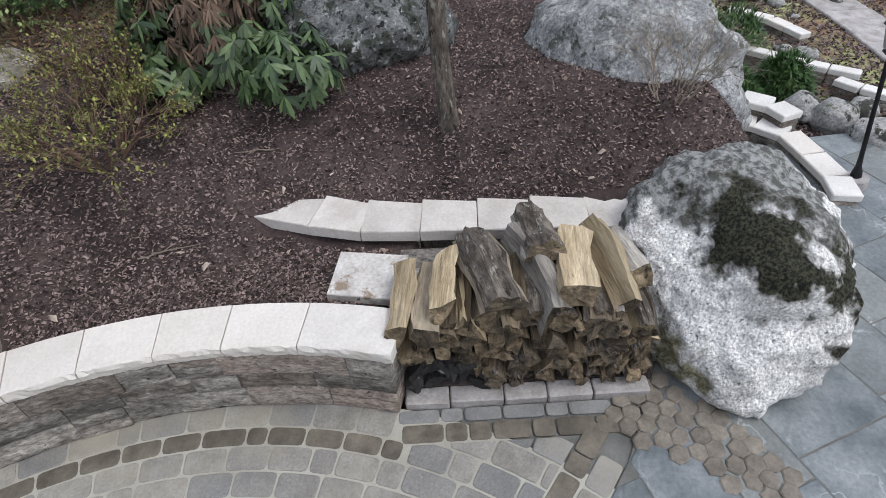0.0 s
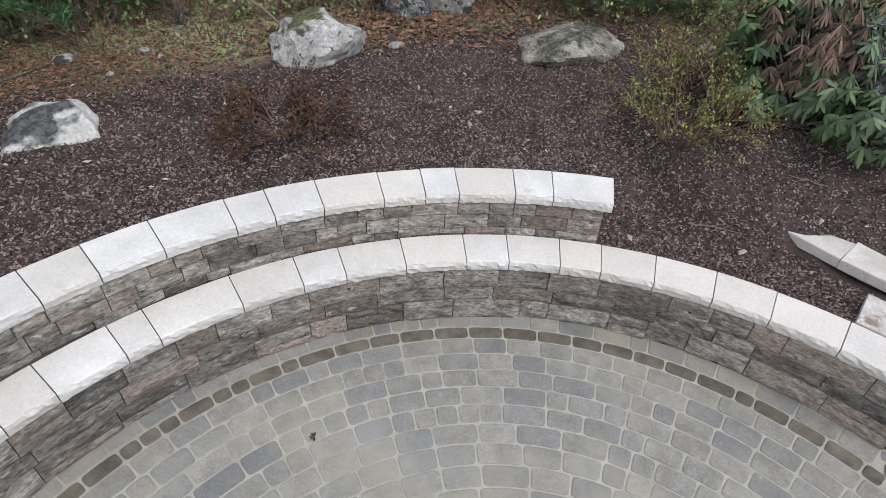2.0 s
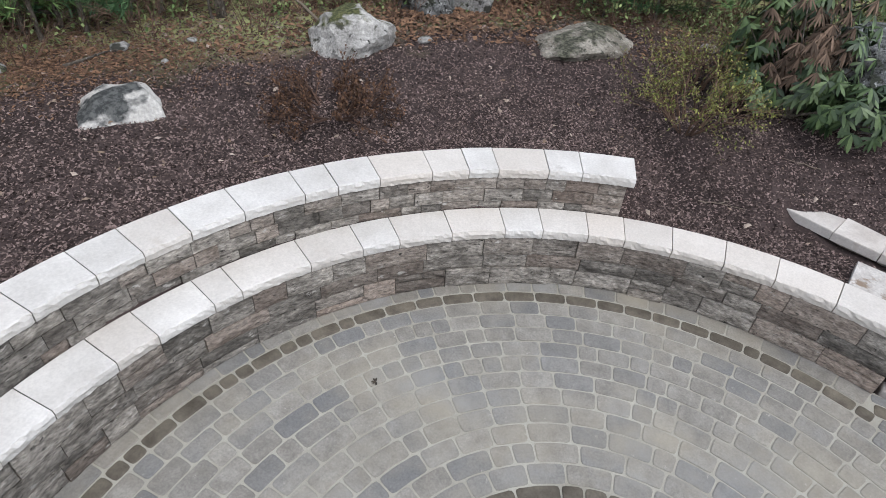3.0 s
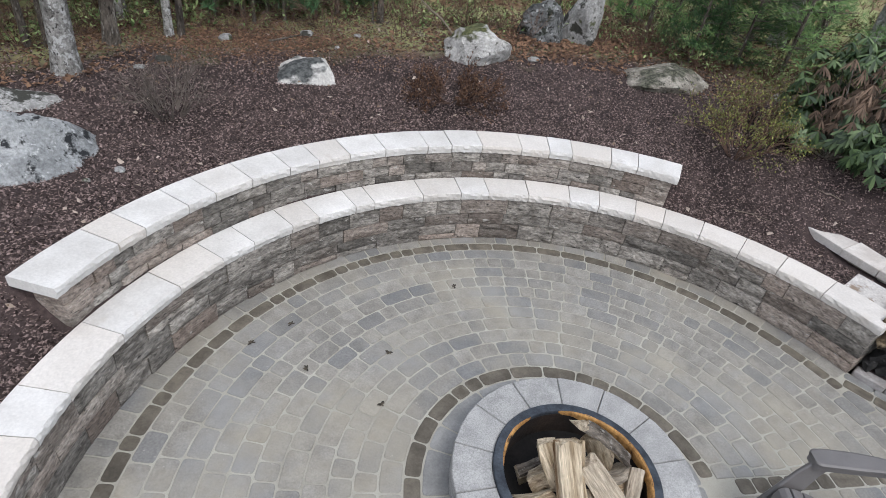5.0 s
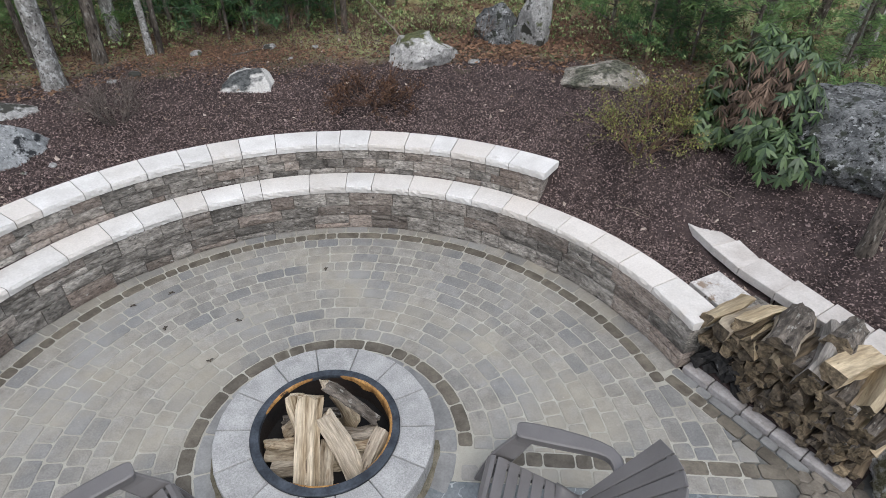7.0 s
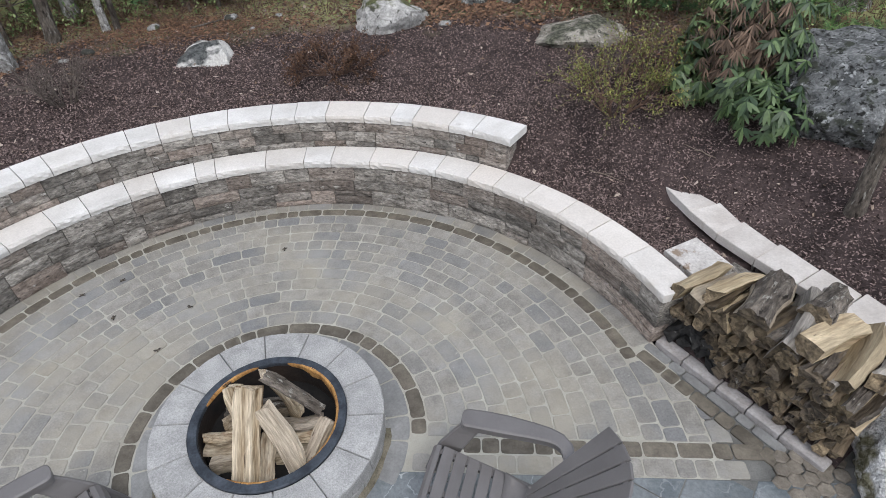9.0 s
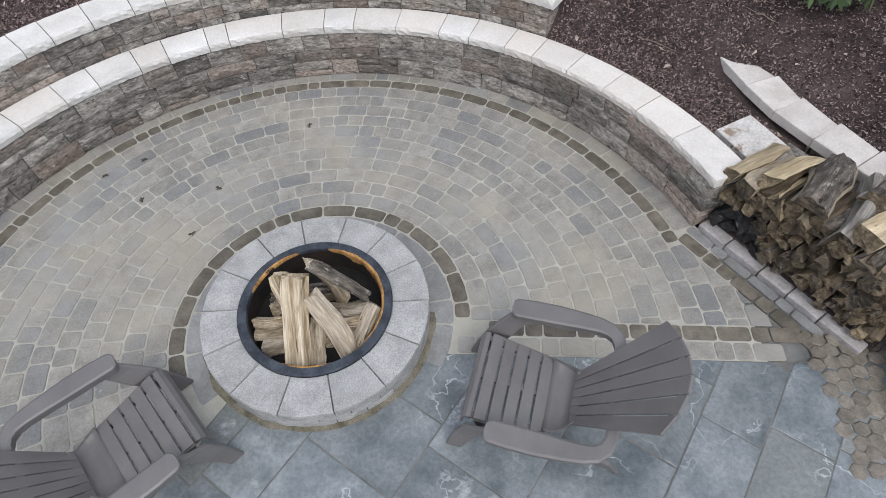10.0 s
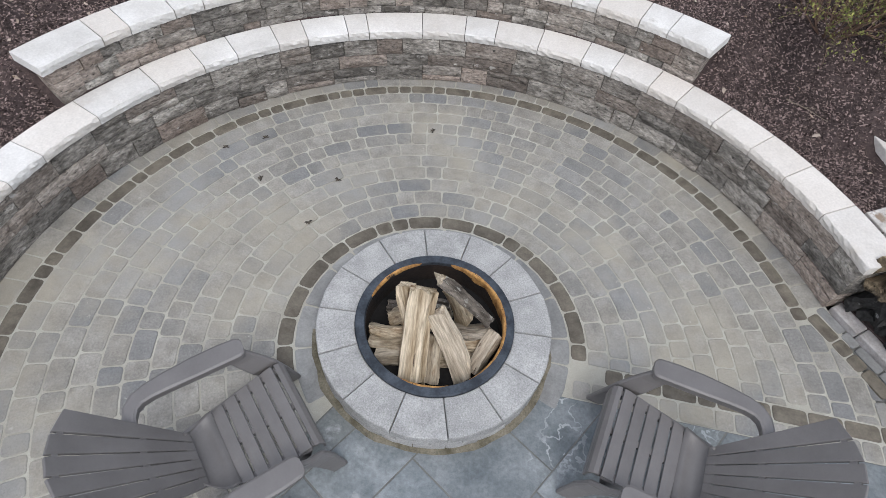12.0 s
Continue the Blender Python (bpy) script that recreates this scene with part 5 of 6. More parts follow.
# ---- shrubs ----
def twiggy(name, label, x, y, width, height, stems, seed, twig, leaf=None, depth=3, r=0.007):
    rng = random.Random(seed)
    t = thing(name, label, "shrub", m=stand(x, y))
    mats = [twig] + ([leaf[2]] if leaf else [])
    for k in range(stems):
        s = Soup()
        a = 2 * math.pi * k / stems + rng.uniform(-0.4, 0.4)
        out = rng.uniform(0.2, 1.0)
        d = Vector((math.cos(a) * out * width, math.sin(a) * out * width, height)).normalized()
        grow(s, Vector((0.10 * math.cos(a), 0.10 * math.sin(a), -0.02)), d, math.hypot(width * out, height) * 0.52, r, depth, rng, 0, 0.75, (2, 3), (leaf[0], leaf[1], 1) if leaf else None)
        part("branch", s.mesh("branch", mats), None, t)
    return t


twiggy("barberry_shrub", "low tangled dark reddish-brown shrub", 0.47, 3.93, 0.60, 0.24, 24, 4, TWIG_DARK, (2, 0.028, RUSTY), depth=2, r=0.014)
twiggy("budding_shrub", "twiggy shrub with fresh yellow-green buds", 3.18, 2.66, 0.64, 0.50, 32, 6, TWIG, (2, 0.024, YELLOW), depth=2, r=0.0085)
twiggy("budding_shrub", "small yellow-green budding shrub by the rhododendron", 3.72, 3.12, 0.36, 0.55, 18, 7, TWIG, (1, 0.028, YELLOW), depth=2, r=0.0075)
twiggy("bare_shrub", "bare brown twigs of a dormant shrub", -2.25, 3.64, 0.38, 0.44, 26, 8, TWIG_GREY, depth=2, r=0.0085)
twiggy("bare_shrub", "pale bare twigs in front of the boulder", 4.98, -0.42, 0.32, 0.50, 18, 9, TWIG_PALE, depth=2, r=0.0055)
for i, (x, y) in enumerate(((-0.6, 5.75), (0.35, 5.7), (1.9, 5.5), (-1.6, 5.5), (3.6, 5.1), (1.35, 6.1), (-3.6, 5.0))):
    twiggy("bare_shrub", "brown brushwood at the edge of the woods", x, y, 0.4, 0.45, 9, 30 + i, TWIG, depth=2, r=0.006)


def rhododendron():
    rng = random.Random(14)
    t = thing("rhododendron", "rhododendron with glossy green and some withered brown leaves", "shrub", m=stand(4.12, 2.36))
    green, brown = Soup(), Soup()
    lobes = (((0.22, 0.30, 0.42), (0.52, 0.60, 0.74), 380), ((0.06, -0.50, 0.20), (0.36, 0.34, 0.28), 80), ((-0.26, 0.30, 0.16), (0.28, 0.28, 0.24), 50), ((0.05, 0.10, 0.34), (0.36, 0.46, 0.52), 110))
    for at, size, count in lobes:
        for k in range(count):
            u = rnd_dir(rng)
            if u.z < -0.35:
                continue
            R = rng.uniform(0.66, 1.05)
            lump = 1 + 0.34 * noise.noise(u * 2.4 + Vector((4, 1, 7)))
            c = Vector(at) + Vector((u.x * size[0], u.y * size[1], u.z * size[2])) * R * lump
            c.z = max(c.z, 0.05 + rng.random() * 0.08)
            if k % 8 == 0:
                stems = Soup()
                stems.tube(Vector((0.05 * u.x, 0.05 * u.y, 0)), c * 0.55, 0.014, 0.009, 5)
                stems.tube(c * 0.55, c, 0.009, 0.004, 4)
                part("stem", stems.mesh("stem", [BARK]), None, t)
            withered = (c - Vector((-0.08, 0.02, 0.74))).length + 0.30 * noise.noise(c * 4) < 0.36
            s = brown if withered else green
            axis = (u + Vector((0, 0, 0.5))).normalized()
            a0 = axis.orthogonal().normalized()
            b0 = axis.cross(a0)
            n = rng.randint(7, 11)
            sag = rng.uniform(0.35, 1.0) + (0.5 if withered else 0)
            for i in range(n):
                a = 2 * math.pi * i / n + rng.uniform(-0.3, 0.3)
                d = (a0 * math.cos(a) + b0 * math.sin(a) + axis * rng.uniform(-0.3, 0.35) + Vector((0, 0, -sag))).normalized()
                s.leaf(c, d, axis, rng.uniform(0.085, 0.135), rng.uniform(0.026, 0.037) * (0.55 if withered else 1), 0.12)
    part("foliage", green.mesh("foliage", [RHODO]), None, t, "glossy green foliage")
    part("withered_foliage", brown.mesh("withered_foliage", [RHODO_BROWN]), None, t, "withered brown foliage")
    return t


rhododendron()

# ---- mulch, fallen leaves and undergrowth ----
def scatter(name, label, category, n, material, seed, where, size, ratio, lift, tilt):
    rng = random.Random(seed)
    s = Soup()
    made = 0
    while made < n:
        p = where(rng)
        if p is None:
            continue
        x, y = p
        z = ground_z(x, y)
        a = rng.uniform(0, 6.28)
        L = rng.uniform(*size)
        W = L * rng.uniform(*ratio)
        d = Vector((math.cos(a), math.sin(a), rng.uniform(-tilt, tilt)))
        e = Vector((-math.sin(a), math.cos(a), rng.uniform(-tilt, tilt)))
        c = Vector((x, y, z + lift * rng.uniform(0.6, 1.6)))
        b = len(s.v)
        s.v += [tuple(c - d * L / 2 - e * W * 0.3), tuple(c + e * -W / 2), tuple(c + d * L / 2), tuple(c + e * W / 2), tuple(c + Vector((0, 0, W * 0.35)))]
        for f in ((0, 1, 4), (1, 2, 4), (2, 3, 4), (3, 0, 4)):
            s.f.append(tuple(b + i for i in f))
            s.s.append(0)
        made += 1
    ob = new(name, s.mesh(name, [material]))
    return tagged(ob, label, category, kind="stuff")


def on_bed(rng, r0=2.95, r1=7.2, a0=-10, a1=208, power=1.5):
    a = radians(rng.uniform(a0, a1))
    r = r0 + (r1 - r0) * rng.random() ** power
    x, y = WX + r * math.cos(a), WY + r * math.sin(a)
    deg = math.degrees(a)
    if 49 < deg < 149 and r < R_UP1 + 0.02 or r < R_CAP1 + 0.02 or bed_z(x, y) < 0.25:
        return None
    if y < 1.66 and x > 0 and spur_x(y) - 0.03 < x < spur_x(y) + 0.02 + 0.28 * ease(0.0, 0.34, 1.66 - y):
        return None
    if -0.6 < y < 0.75 and 0 < x < spur_x(y):
        return None
    return x, y


def in_woods(rng):
    return on_bed(rng, 5.4, 11.0, 30, 165, 1.2)


scatter("mulch_chips", "dark brown shredded bark mulch", "mulch", 235000, CHIPS, 1, on_bed, (0.008, 0.032), (0.30, 0.8), 0.006, 0.7)
scatter("fallen_leaves", "pale curled fallen leaves on the mulch", "leaves", 560, PALE_LEAF, 2, lambda g: on_bed(g, 2.95, 6.5, -5, 200, 1.0), (0.022, 0.062), (0.40, 0.8), 0.012, 0.7)
scatter("leaf_litter", "rusty brown oak leaf litter under the trees", "leaves", 14000, OAK_LITTER, 3, in_woods, (0.035, 0.075), (0.4, 0.7), 0.014, 0.5)
scatter("leaf_litter", "drift of rusty oak leaves round the rocks", "leaves", 3200, OAK_LITTER, 8, lambda g: (g.gauss(2.9, 0.9), g.gauss(5.45, 0.32)), (0.04, 0.09), (0.4, 0.7), 0.02, 0.6)
scatter("leaf_litter", "rusty fallen pine needles at the edge of the bed", "leaves", 9000, OAK_LITTER, 9, lambda g: (g.gauss(-1.5, 0.9), g.gauss(5.35, 0.30)), (0.016, 0.045), (0.2, 0.6), 0.012, 0.5)

scatter("mulch_chips", "brown bark mulch of the terraced garden", "mulch", 22000, CHIPS, 4, lambda g: (g.uniform(6.3, 10.5), g.uniform(-2.3, 1.4)), (0.02, 0.06), (0.3, 0.7), 0.008, 0.7)

s = Soup()
for _ in range(4000):
    p = on_bed(rng, 6.25, 20, 15, 172, 1.3)
    if p is None:
        continue
    c = Vector((p[0], p[1], bed_z(*p)))
    h = rng.uniform(0.1, 0.45)
    for k in range(8):
        d = rnd_dir(rng, 0.7)
        q = c + d * h
        s.tube(c, q, 0.004, 0.002, 3, 1)
        for _ in range(3):
            s.leaf(c + d * h * rng.uniform(0.4, 1), rnd_dir(rng, 0.2), Vector((0.1, 0.1, 1)), rng.uniform(0.025, 0.065), 0.028)
under = new("undergrowth", s.mesh("undergrowth", [UNDER, TWIG]))
tagged(under, "pale green and brown woodland undergrowth", "undergrowth", kind="stuff")

# a fallen pale branch and a few sticks
def limb_mesh(bm, pts, radii, sides=6):
    """One closed tapered limb along the points."""
    rings = []
    for k, p in enumerate(pts):
        d = (pts[min(k + 1, len(pts) - 1)] - pts[max(k - 1, 0)]).normalized()
        u = d.orthogonal().normalized()
        v = d.cross(u)
        rings.append([bm.verts.new(p + (u * math.cos(math.tau * i / sides) + v * math.sin(math.tau * i / sides)) * radii[k]) for i in range(sides)])
    for a, b in zip(rings, rings[1:]):
        for i in range(sides):
            bm.faces.new((a[i], a[(i + 1) % sides], b[(i + 1) % sides], b[i]))
    bm.faces.new(rings[0][::-1])
    bm.faces.new(rings[-1])


def stick(label, p, q, r, seed, material=TWIG_PALE):
    rng = random.Random(seed)
    p, q = Vector(p), Vector(q)
    n = 7
    bend = (q - p).length * 0.022
    pts = [p + (q - p) * (k / n) + rnd_dir(rng) * bend * (0 < k < n) for k in range(n + 1)]
    bm = bmesh.new()
    limb_mesh(bm, pts, [r * (1 - 0.09 * k) for k in range(n + 1)])
    branch = thing("fallen_branch", label, "branch", bm=bm, material=material)
    bm = bmesh.new()
    tip = pts[3] + (q - p) * 0.3 + rnd_dir(rng) * (q - p).length * 0.13
    limb_mesh(bm, [pts[3], pts[3].lerp(tip, 0.5) + rnd_dir(rng) * bend, tip], [r * 0.5, r * 0.38, r * 0.2], 5)
    part("twig", bm, material, branch)


stick("pale bare branch leaning at the edge of the woods", (1.0, 5.35, 1.0), (0.35, 6.1, 1.55), 0.016, 2)
stick("thin dead stick on the mulch", (2.75, 2.05, bed_z(2.75, 2.05) + 0.015), (2.98, 1.78, bed_z(2.98, 1.78) + 0.02), 0.006, 3)
stick("thin dead stick on the mulch", (3.75, 1.75, bed_z(3.75, 1.75) + 0.015), (3.55, 1.98, bed_z(3.55, 1.98) + 0.02), 0.006, 4)
stick("dead branch among the leaves", (-1.3, 5.3, bed_z(-1.3, 5.3) + 0.02), (-0.85, 5.5, bed_z(-0.85, 5.5) + 0.03), 0.016, 5, BARK)

# leaves lying on the paving
for x, y, a in ((-1.45, 1.73, 20), (-1.39, 1.28, 80), (-0.80, 1.32, 140), (-0.96, 0.88, 200), (-0.08, 1.94, 60), (-1.74, 1.59, 10)):
    s = Soup()
    for k in range(5):
        d = Vector((math.cos(radians(a + k * 47)), math.sin(radians(a + k * 47)), 0.15 + 0.25 * (k % 2)))
        s.leaf(Vector((0, 0, 0.004)), d.normalized(), Vector((0, 0, 1)), 0.030, 0.014)
    ob = new("dead_leaf", s.mesh("dead_leaf", [DEAD_LEAF]))
    ob.location = (x, y, 0.001)
    tagged(ob, "small curled dead leaf on the paving", "leaf", "leaves on the paving")

# ---- the garden beyond the great boulder ----
def low_wall(label, pts, width, z0, z1, seed):
    rng = random.Random(seed)
    w = thing("garden_wall", label, "wall", group="garden walls")
    for p, q in zip(pts, pts[1:]):
        p, q = Vector(p), Vector(q)
        n = max(1, round((q - p).length / 0.3))
        d = (q - p) / n
        turn = math.degrees(math.atan2(d.y, d.x))
        for i in range(n):
            c = p + d * (i + 0.5)
            b = bmesh.new()
            box(b, d.length - 0.01, width, 0.06, bevel=0.008)
            part("cap_stone", b, CAP, w, m=pose(c.x, c.y, z1 - 0.03, rng.uniform(-1, 1), 0, turn + rng.uniform(-2, 2)))
            b = bmesh.new()
            box(b, d.length - 0.012, width * 0.85, z1 - 0.06 - z0, bevel=0.01)
            part("block", b, BLOCK, w, m=pose(c.x, c.y, (z0 + z1 - 0.06) / 2, 0, 0, turn))
    return w


low_wall("low curved edging wall with pale caps along the terrace", ((6.24, -0.74), (6.22, -1.02), (6.14, -1.25), (5.88, -1.43), (5.63, -1.58), (5.40, -1.66)), 0.20, -0.08, 0.09, 1)
low_wall("pale capped garden step wall", ((6.42, -0.86), (6.36, -1.10), (6.22, -1.26)), 0.20, -0.08, 0.20, 2)
low_wall("pale capped garden terrace wall", ((7.73, -0.70), (7.63, -1.01), (7.54, -1.28), (7.43, -1.80)), 0.12, -0.14, 0.08, 3)
low_wall("pale capped garden terrace wall further off", ((7.30, -1.60), (7.20, -1.80), (7.10, -2.10)), 0.12, -0.12, 0.06, 4)
low_wall("line of flat pale stones on the garden slope", ((8.9, -0.55), (8.7, -1.0), (8.35, -1.35)), 0.14, -0.14, 0.02, 5)
low_wall("line of flat pale stones on the garden slope", ((10.2, 0.2), (9.9, -0.5), (9.6, -0.9)), 0.16, -0.18, 0.02, 6)
footpath = thing("garden_path", "pale grey garden path winding between the beds", "path", kind="structure")
for i in range(16):
    b = bmesh.new()
    x, y = 7.6 + i * 0.42, -2.55 + i * 0.13 + 0.010 * i * i
    box(b, 0.46, 0.55, 0.05, bevel=0.01)
    part("path_stone", b, EDGING, footpath, m=pose(x, y, bed_z(x, y) + 0.012, 0, 0, math.degrees(math.atan2(0.13 + 0.02 * i, 0.42))))
for i in range(26):
    x, y = rng.uniform(6.9, 10.5), rng.uniform(-1.9, 1.2)
    k = rng.uniform(0.04, 0.11)
    boulder("small pale stone in the terraced garden", x, y, bed_z(x, y) + k * 0.2, k * 1.3, k, k * 0.6, 130 + i, turn=i * 50, material=LEAF_ROCK, sub=2)
for i, (x, y, s) in enumerate(((6.72, -1.36, 0.15), (6.62, -1.60, 0.17), (6.45, -1.86, 0.15), (6.85, -1.80, 0.12), (8.9, 0.6, 0.5), (7.9, 1.6, 0.55), (9.8, -0.6, 0.35))):
    boulder("grey rock in the terraced garden", x, y, max(-0.05, bed_z(x, y)) + s * 0.4, s * 1.1, s, s * 0.85, 90 + i, turn=40 * i, material=LEAF_ROCK, sub=3)


def low_green(name, label, x, y, rx, ry, h, seed, material, n=900):
    rng = random.Random(seed)
    t = thing(name, label, "shrub", m=stand(x, y))
    s = Soup()
    for _ in range(n):
        u = rnd_dir(rng)
        c = Vector((u.x * rx, u.y * ry, 0.06 + abs(u.z) * h)) * rng.uniform(0.75, 1.05)
        for _ in range(4):
            d = (u + rnd_dir(rng) * 0.8 + Vector((0, 0, 0.3))).normalized()
            s.leaf(c, d, Vector((0.1, 0.1, 1)), rng.uniform(0.05, 0.09), 0.014)
    part("foliage", s.mesh("foliage", [material]), None, t)
    s = Soup()
    for k in range(9):
        d = rnd_dir(rng, 0.6)
        s.tube(Vector((0, 0, -0.02)), Vector((d.x * rx, d.y * ry, abs(d.z) * h)) * 0.8, 0.012, 0.004, 4)
    part("framework", s.mesh("framework", [BARK]), None, t)
    return t


low_green("juniper", "spreading green juniper beside the boulder", 6.62, -0.86, 0.26, 0.17, 0.16, 1, JUNIPER)
low_green("juniper", "spreading green juniper beyond the boulder", 6.92, -0.78, 0.26, 0.18, 0.18, 2, JUNIPER)
low_green("juniper", "bright green juniper among the rocks", 7.15, 1.15, 0.45, 0.40, 0.22, 3, JUNIPER)
low_green("rounded_shrub", "rounded green and russet garden shrub", 7.05, -1.17, 0.20, 0.22, 0.34, 4, JUNIPER, 700)
low_green("garden_grass", "fresh green grass beside the garden path", 12.5, -2.0, 1.4, 0.7, 0.06, 12, UNDER, 1500)
low_green("ground_cover", "yellow-green ground cover on the slope", 9.6, 0.7, 0.7, 0.5, 0.15, 13, YELLOW, 900)
low_green("rounded_shrub", "dark green garden shrub", 7.9, -0.65, 0.3, 0.3, 0.4, 5, JUNIPER, 500)


def lantern_post():
    t = thing("garden_lantern", "black iron garden lantern post on a stone footing", "lamp post", m=pose(5.69, -1.72, -0.01, -9, 0, 0))
    b = bmesh.new()
    revolve(b, [(0.0, 0.0), (0.085, 0.0), (0.085, 0.07), (0.075, 0.085), (0.0, 0.085)], 20)
    part("footing", b, EDGING, t, "grey stone footing")
    b = bmesh.new()
    revolve(b, [(0.0, 0.08), (0.038, 0.08), (0.034, 0.12), (0.02, 0.17), (0.016, 0.25), (0.014, 0.72), (0.014, 0.98), (0.0, 0.98)], 12)
    pole = part("pole", b, IRON, t, "black iron pole")
    b = bmesh.new()
    revolve(b, [(0.0, 0.98), (0.03, 0.98), (0.045, 1.0), (0.03, 1.02), (0.0, 1.02)], 12)
    part("collar", b, IRON, pole)
    b = bmesh.new()
    revolve(b, [(0.0, 1.02), (0.045, 1.02), (0.06, 1.16), (0.055, 1.17), (0.0, 1.17)], 12)
    part("shade", b, EDGING, t, "pale frosted lantern shade")
    b = bmesh.new()
    revolve(b, [(0.0, 1.17), (0.075, 1.17), (0.03, 1.22), (0.0, 1.24)], 12)
    part("cap", b, IRON, t)
    return t


lantern_post()
for i, (x, y) in enumerate(((13.5, -1.6), (16, 0.5), (19, -2.5), (24, -4), (22, 1.5), (12.5, 2.4), (9.2, 2.2), (28, -1), (30, 3), (34, -5))):
    c = copy_thing(kinds[i % 4], stand(x, y, 0, i * 70))
# ---- paving ----
paving = thing("patio", "round paved patio of tumbled grey and tan pavers", "patio", kind="structure")
bm = bmesh.new()
prism(bm, [(WX + 2.88 * math.cos(i * math.pi / 48), WY + 2.88 * math.sin(i * math.pi / 48)) for i in range(96)], -0.055, -0.0050)
part("sand_bed", bm, SAND, paving, "pale joint sand")

EDGE_A, EDGE_B = Vector((0.78, -0.17)), Vector((2.98, -0.55))    # straight dark row where the round field ends


away = Vector(((EDGE_B - EDGE_A).y, -(EDGE_B - EDGE_A).x)).normalized()      # towards the bluestone


def clip(poly, p, n):
    """The part of a polygon on the side of the line through p to which n points."""
    out = []
    for a, b in zip(poly, poly[1:] + poly[:1]):
        da, db = (a - p).dot(n), (b - p).dot(n)
        if da >= 0:
            out.append(a)
        if da * db < 0:
            out.append(a + (b - a) * (da / (da - db)))
    return out


def shelf_gap(x, y):
    """How far a point lies on the patio side of the wood shelf."""
    return -(Vector((x, y)) - PILE_A).dot(PN)


def south_of(x, y, shift=0.0):
    """True on the bluestone side of the round paver field."""
    if x > 0:
        d = EDGE_B - EDGE_A
        return (x - EDGE_A.x) * d.y - (y - EDGE_A.y) * d.x > shift * d.length
    return y < -0.45 + 1.35 * (x + 0.55) + shift and y < 0.0


outer_field = thing("patio_outer_rows", "outer rows of tumbled grey and tan pavers", "patio", kind="structure")
border = thing("patio_border", "dark brown paver border ring of the patio", "patio border", kind="structure")


def ring_pavers(r0, r1, a0, a1, length, seed, material, owner, centre=(0, 0), wide=(0.6, 1.0, 1.0, 1.2), past=0.10, drift=(0, 0), trim=True):
    """Pavers in one ring; drift is how far the next ring's middle lies from this one's."""
    rng = random.Random(seed)
    shapes = {}
    a = a0
    edge = EDGE_A - away * 0.0625
    while a < a1 - 0.02:
        k = rng.choice(wide)
        w = length * k / ((r0 + r1) / 2)
        m = a + w / 2
        x, y = centre[0] + (r0 + r1) / 2 * math.cos(m), centre[1] + (r0 + r1) / 2 * math.sin(m)
        if not south_of(x, y, past) and not (x > 2 and shelf_gap(x, y) < 0.14 and (Vector((x, y)) - PILE_A).dot(PU) > -0.03):
            place = pose(centre[0], centre[1], rng.uniform(-0.0012, 0.0016), rng.uniform(-0.02, 0.02), rng.uniform(-0.02, 0.02), math.degrees(m))
            g = 0.0056
            more = round((drift[0] * math.cos(m) + drift[1] * math.sin(m)) / 0.0018) * 0.0018
            outline = tumbled(r0 + g, r1 + more - g, w / 2 - g / r0, 0.024)
            by_shelf = x > 2 and shelf_gap(x, y) < 0.34 and (Vector((x, y)) - PILE_A).dot(PU) > -0.03
            if by_shelf or trim and x > 0.5 and (Vector((x, y)) - edge).dot(away) > -0.16:
                turned = [(place @ Vector((*p, 0))).to_2d() for p in outline]
                turned = clip(turned, edge, -away)
                if by_shelf and len(turned) > 2:
                    turned = clip(turned, PILE_A - PN * 0.204, -PN)
                area = abs(sum(p.x * q.y - q.x * p.y for p, q in zip(turned, turned[1:] + turned[:1]))) / 2 if len(turned) > 2 else 0
                if area > 0.003:
                    c = sum(turned, Vector((0, 0))) / len(turned)
                    b = bmesh.new()
                    prism(b, [tuple(p - c) for p in turned], -0.045, 0.0, 0.006, 0.0028)
                    part("paver", b, material, owner, m=pose(c.x, c.y, rng.uniform(-0.001, 0.0015)))
            else:
                key = (k, more)
                if key not in shapes:
                    b = bmesh.new()
                    prism(b, outline, -0.045, 0.0, 0.006, 0.0028)
                    shapes[key] = mesh_of("paver", b, material)
                part("paver", shapes[key], None, owner, m=place)
        a += w


S, E_ = radians(-14), radians(222)
ring_pavers(R_EYE0, R_EYE1, radians(-20), radians(200), 0.205, 1, PAVER_DARK, paving, past=0.03, trim=False)
ROWS_N = 11
step = (R_DARK0 - R_EYE1) / ROWS_N
for i in range(ROWS_N):
    ring_pavers(R_EYE1 + step * i, R_EYE1 + step * (i + 1), S, E_, 0.215, 20 + i, PAVER, paving if i < 7 else outer_field,
                centre=(WX * i / ROWS_N, WY * 0.6 * i / ROWS_N), drift=(WX / ROWS_N, WY * 0.6 / ROWS_N))
for i in range(3):
    ring_pavers(R_DARK0 + step * i, R_DARK0 + step * (i + 1), S, radians(9), 0.215, 50 + i, PAVER, outer_field, centre=(WX, WY * 0.6))
ring_pavers(R_DARK0, R_DARK1, radians(9), radians(222), 0.20, 2, PAVER_DARK, border, centre=(WX, WY * 0.6), wide=(0.55, 1.0, 1.0, 1.15), drift=(0, WY * 0.04))
ring_pavers(R_DARK1, R_FACE + 0.02, radians(11), radians(222), 0.20, 3, PAVER, border, centre=(WX, WY * 0.64))
ring_pavers(0.72, R_EYE0, radians(-32), radians(215), 0.30, 8, PAVER_GREY, paving, past=0.24, trim=False)


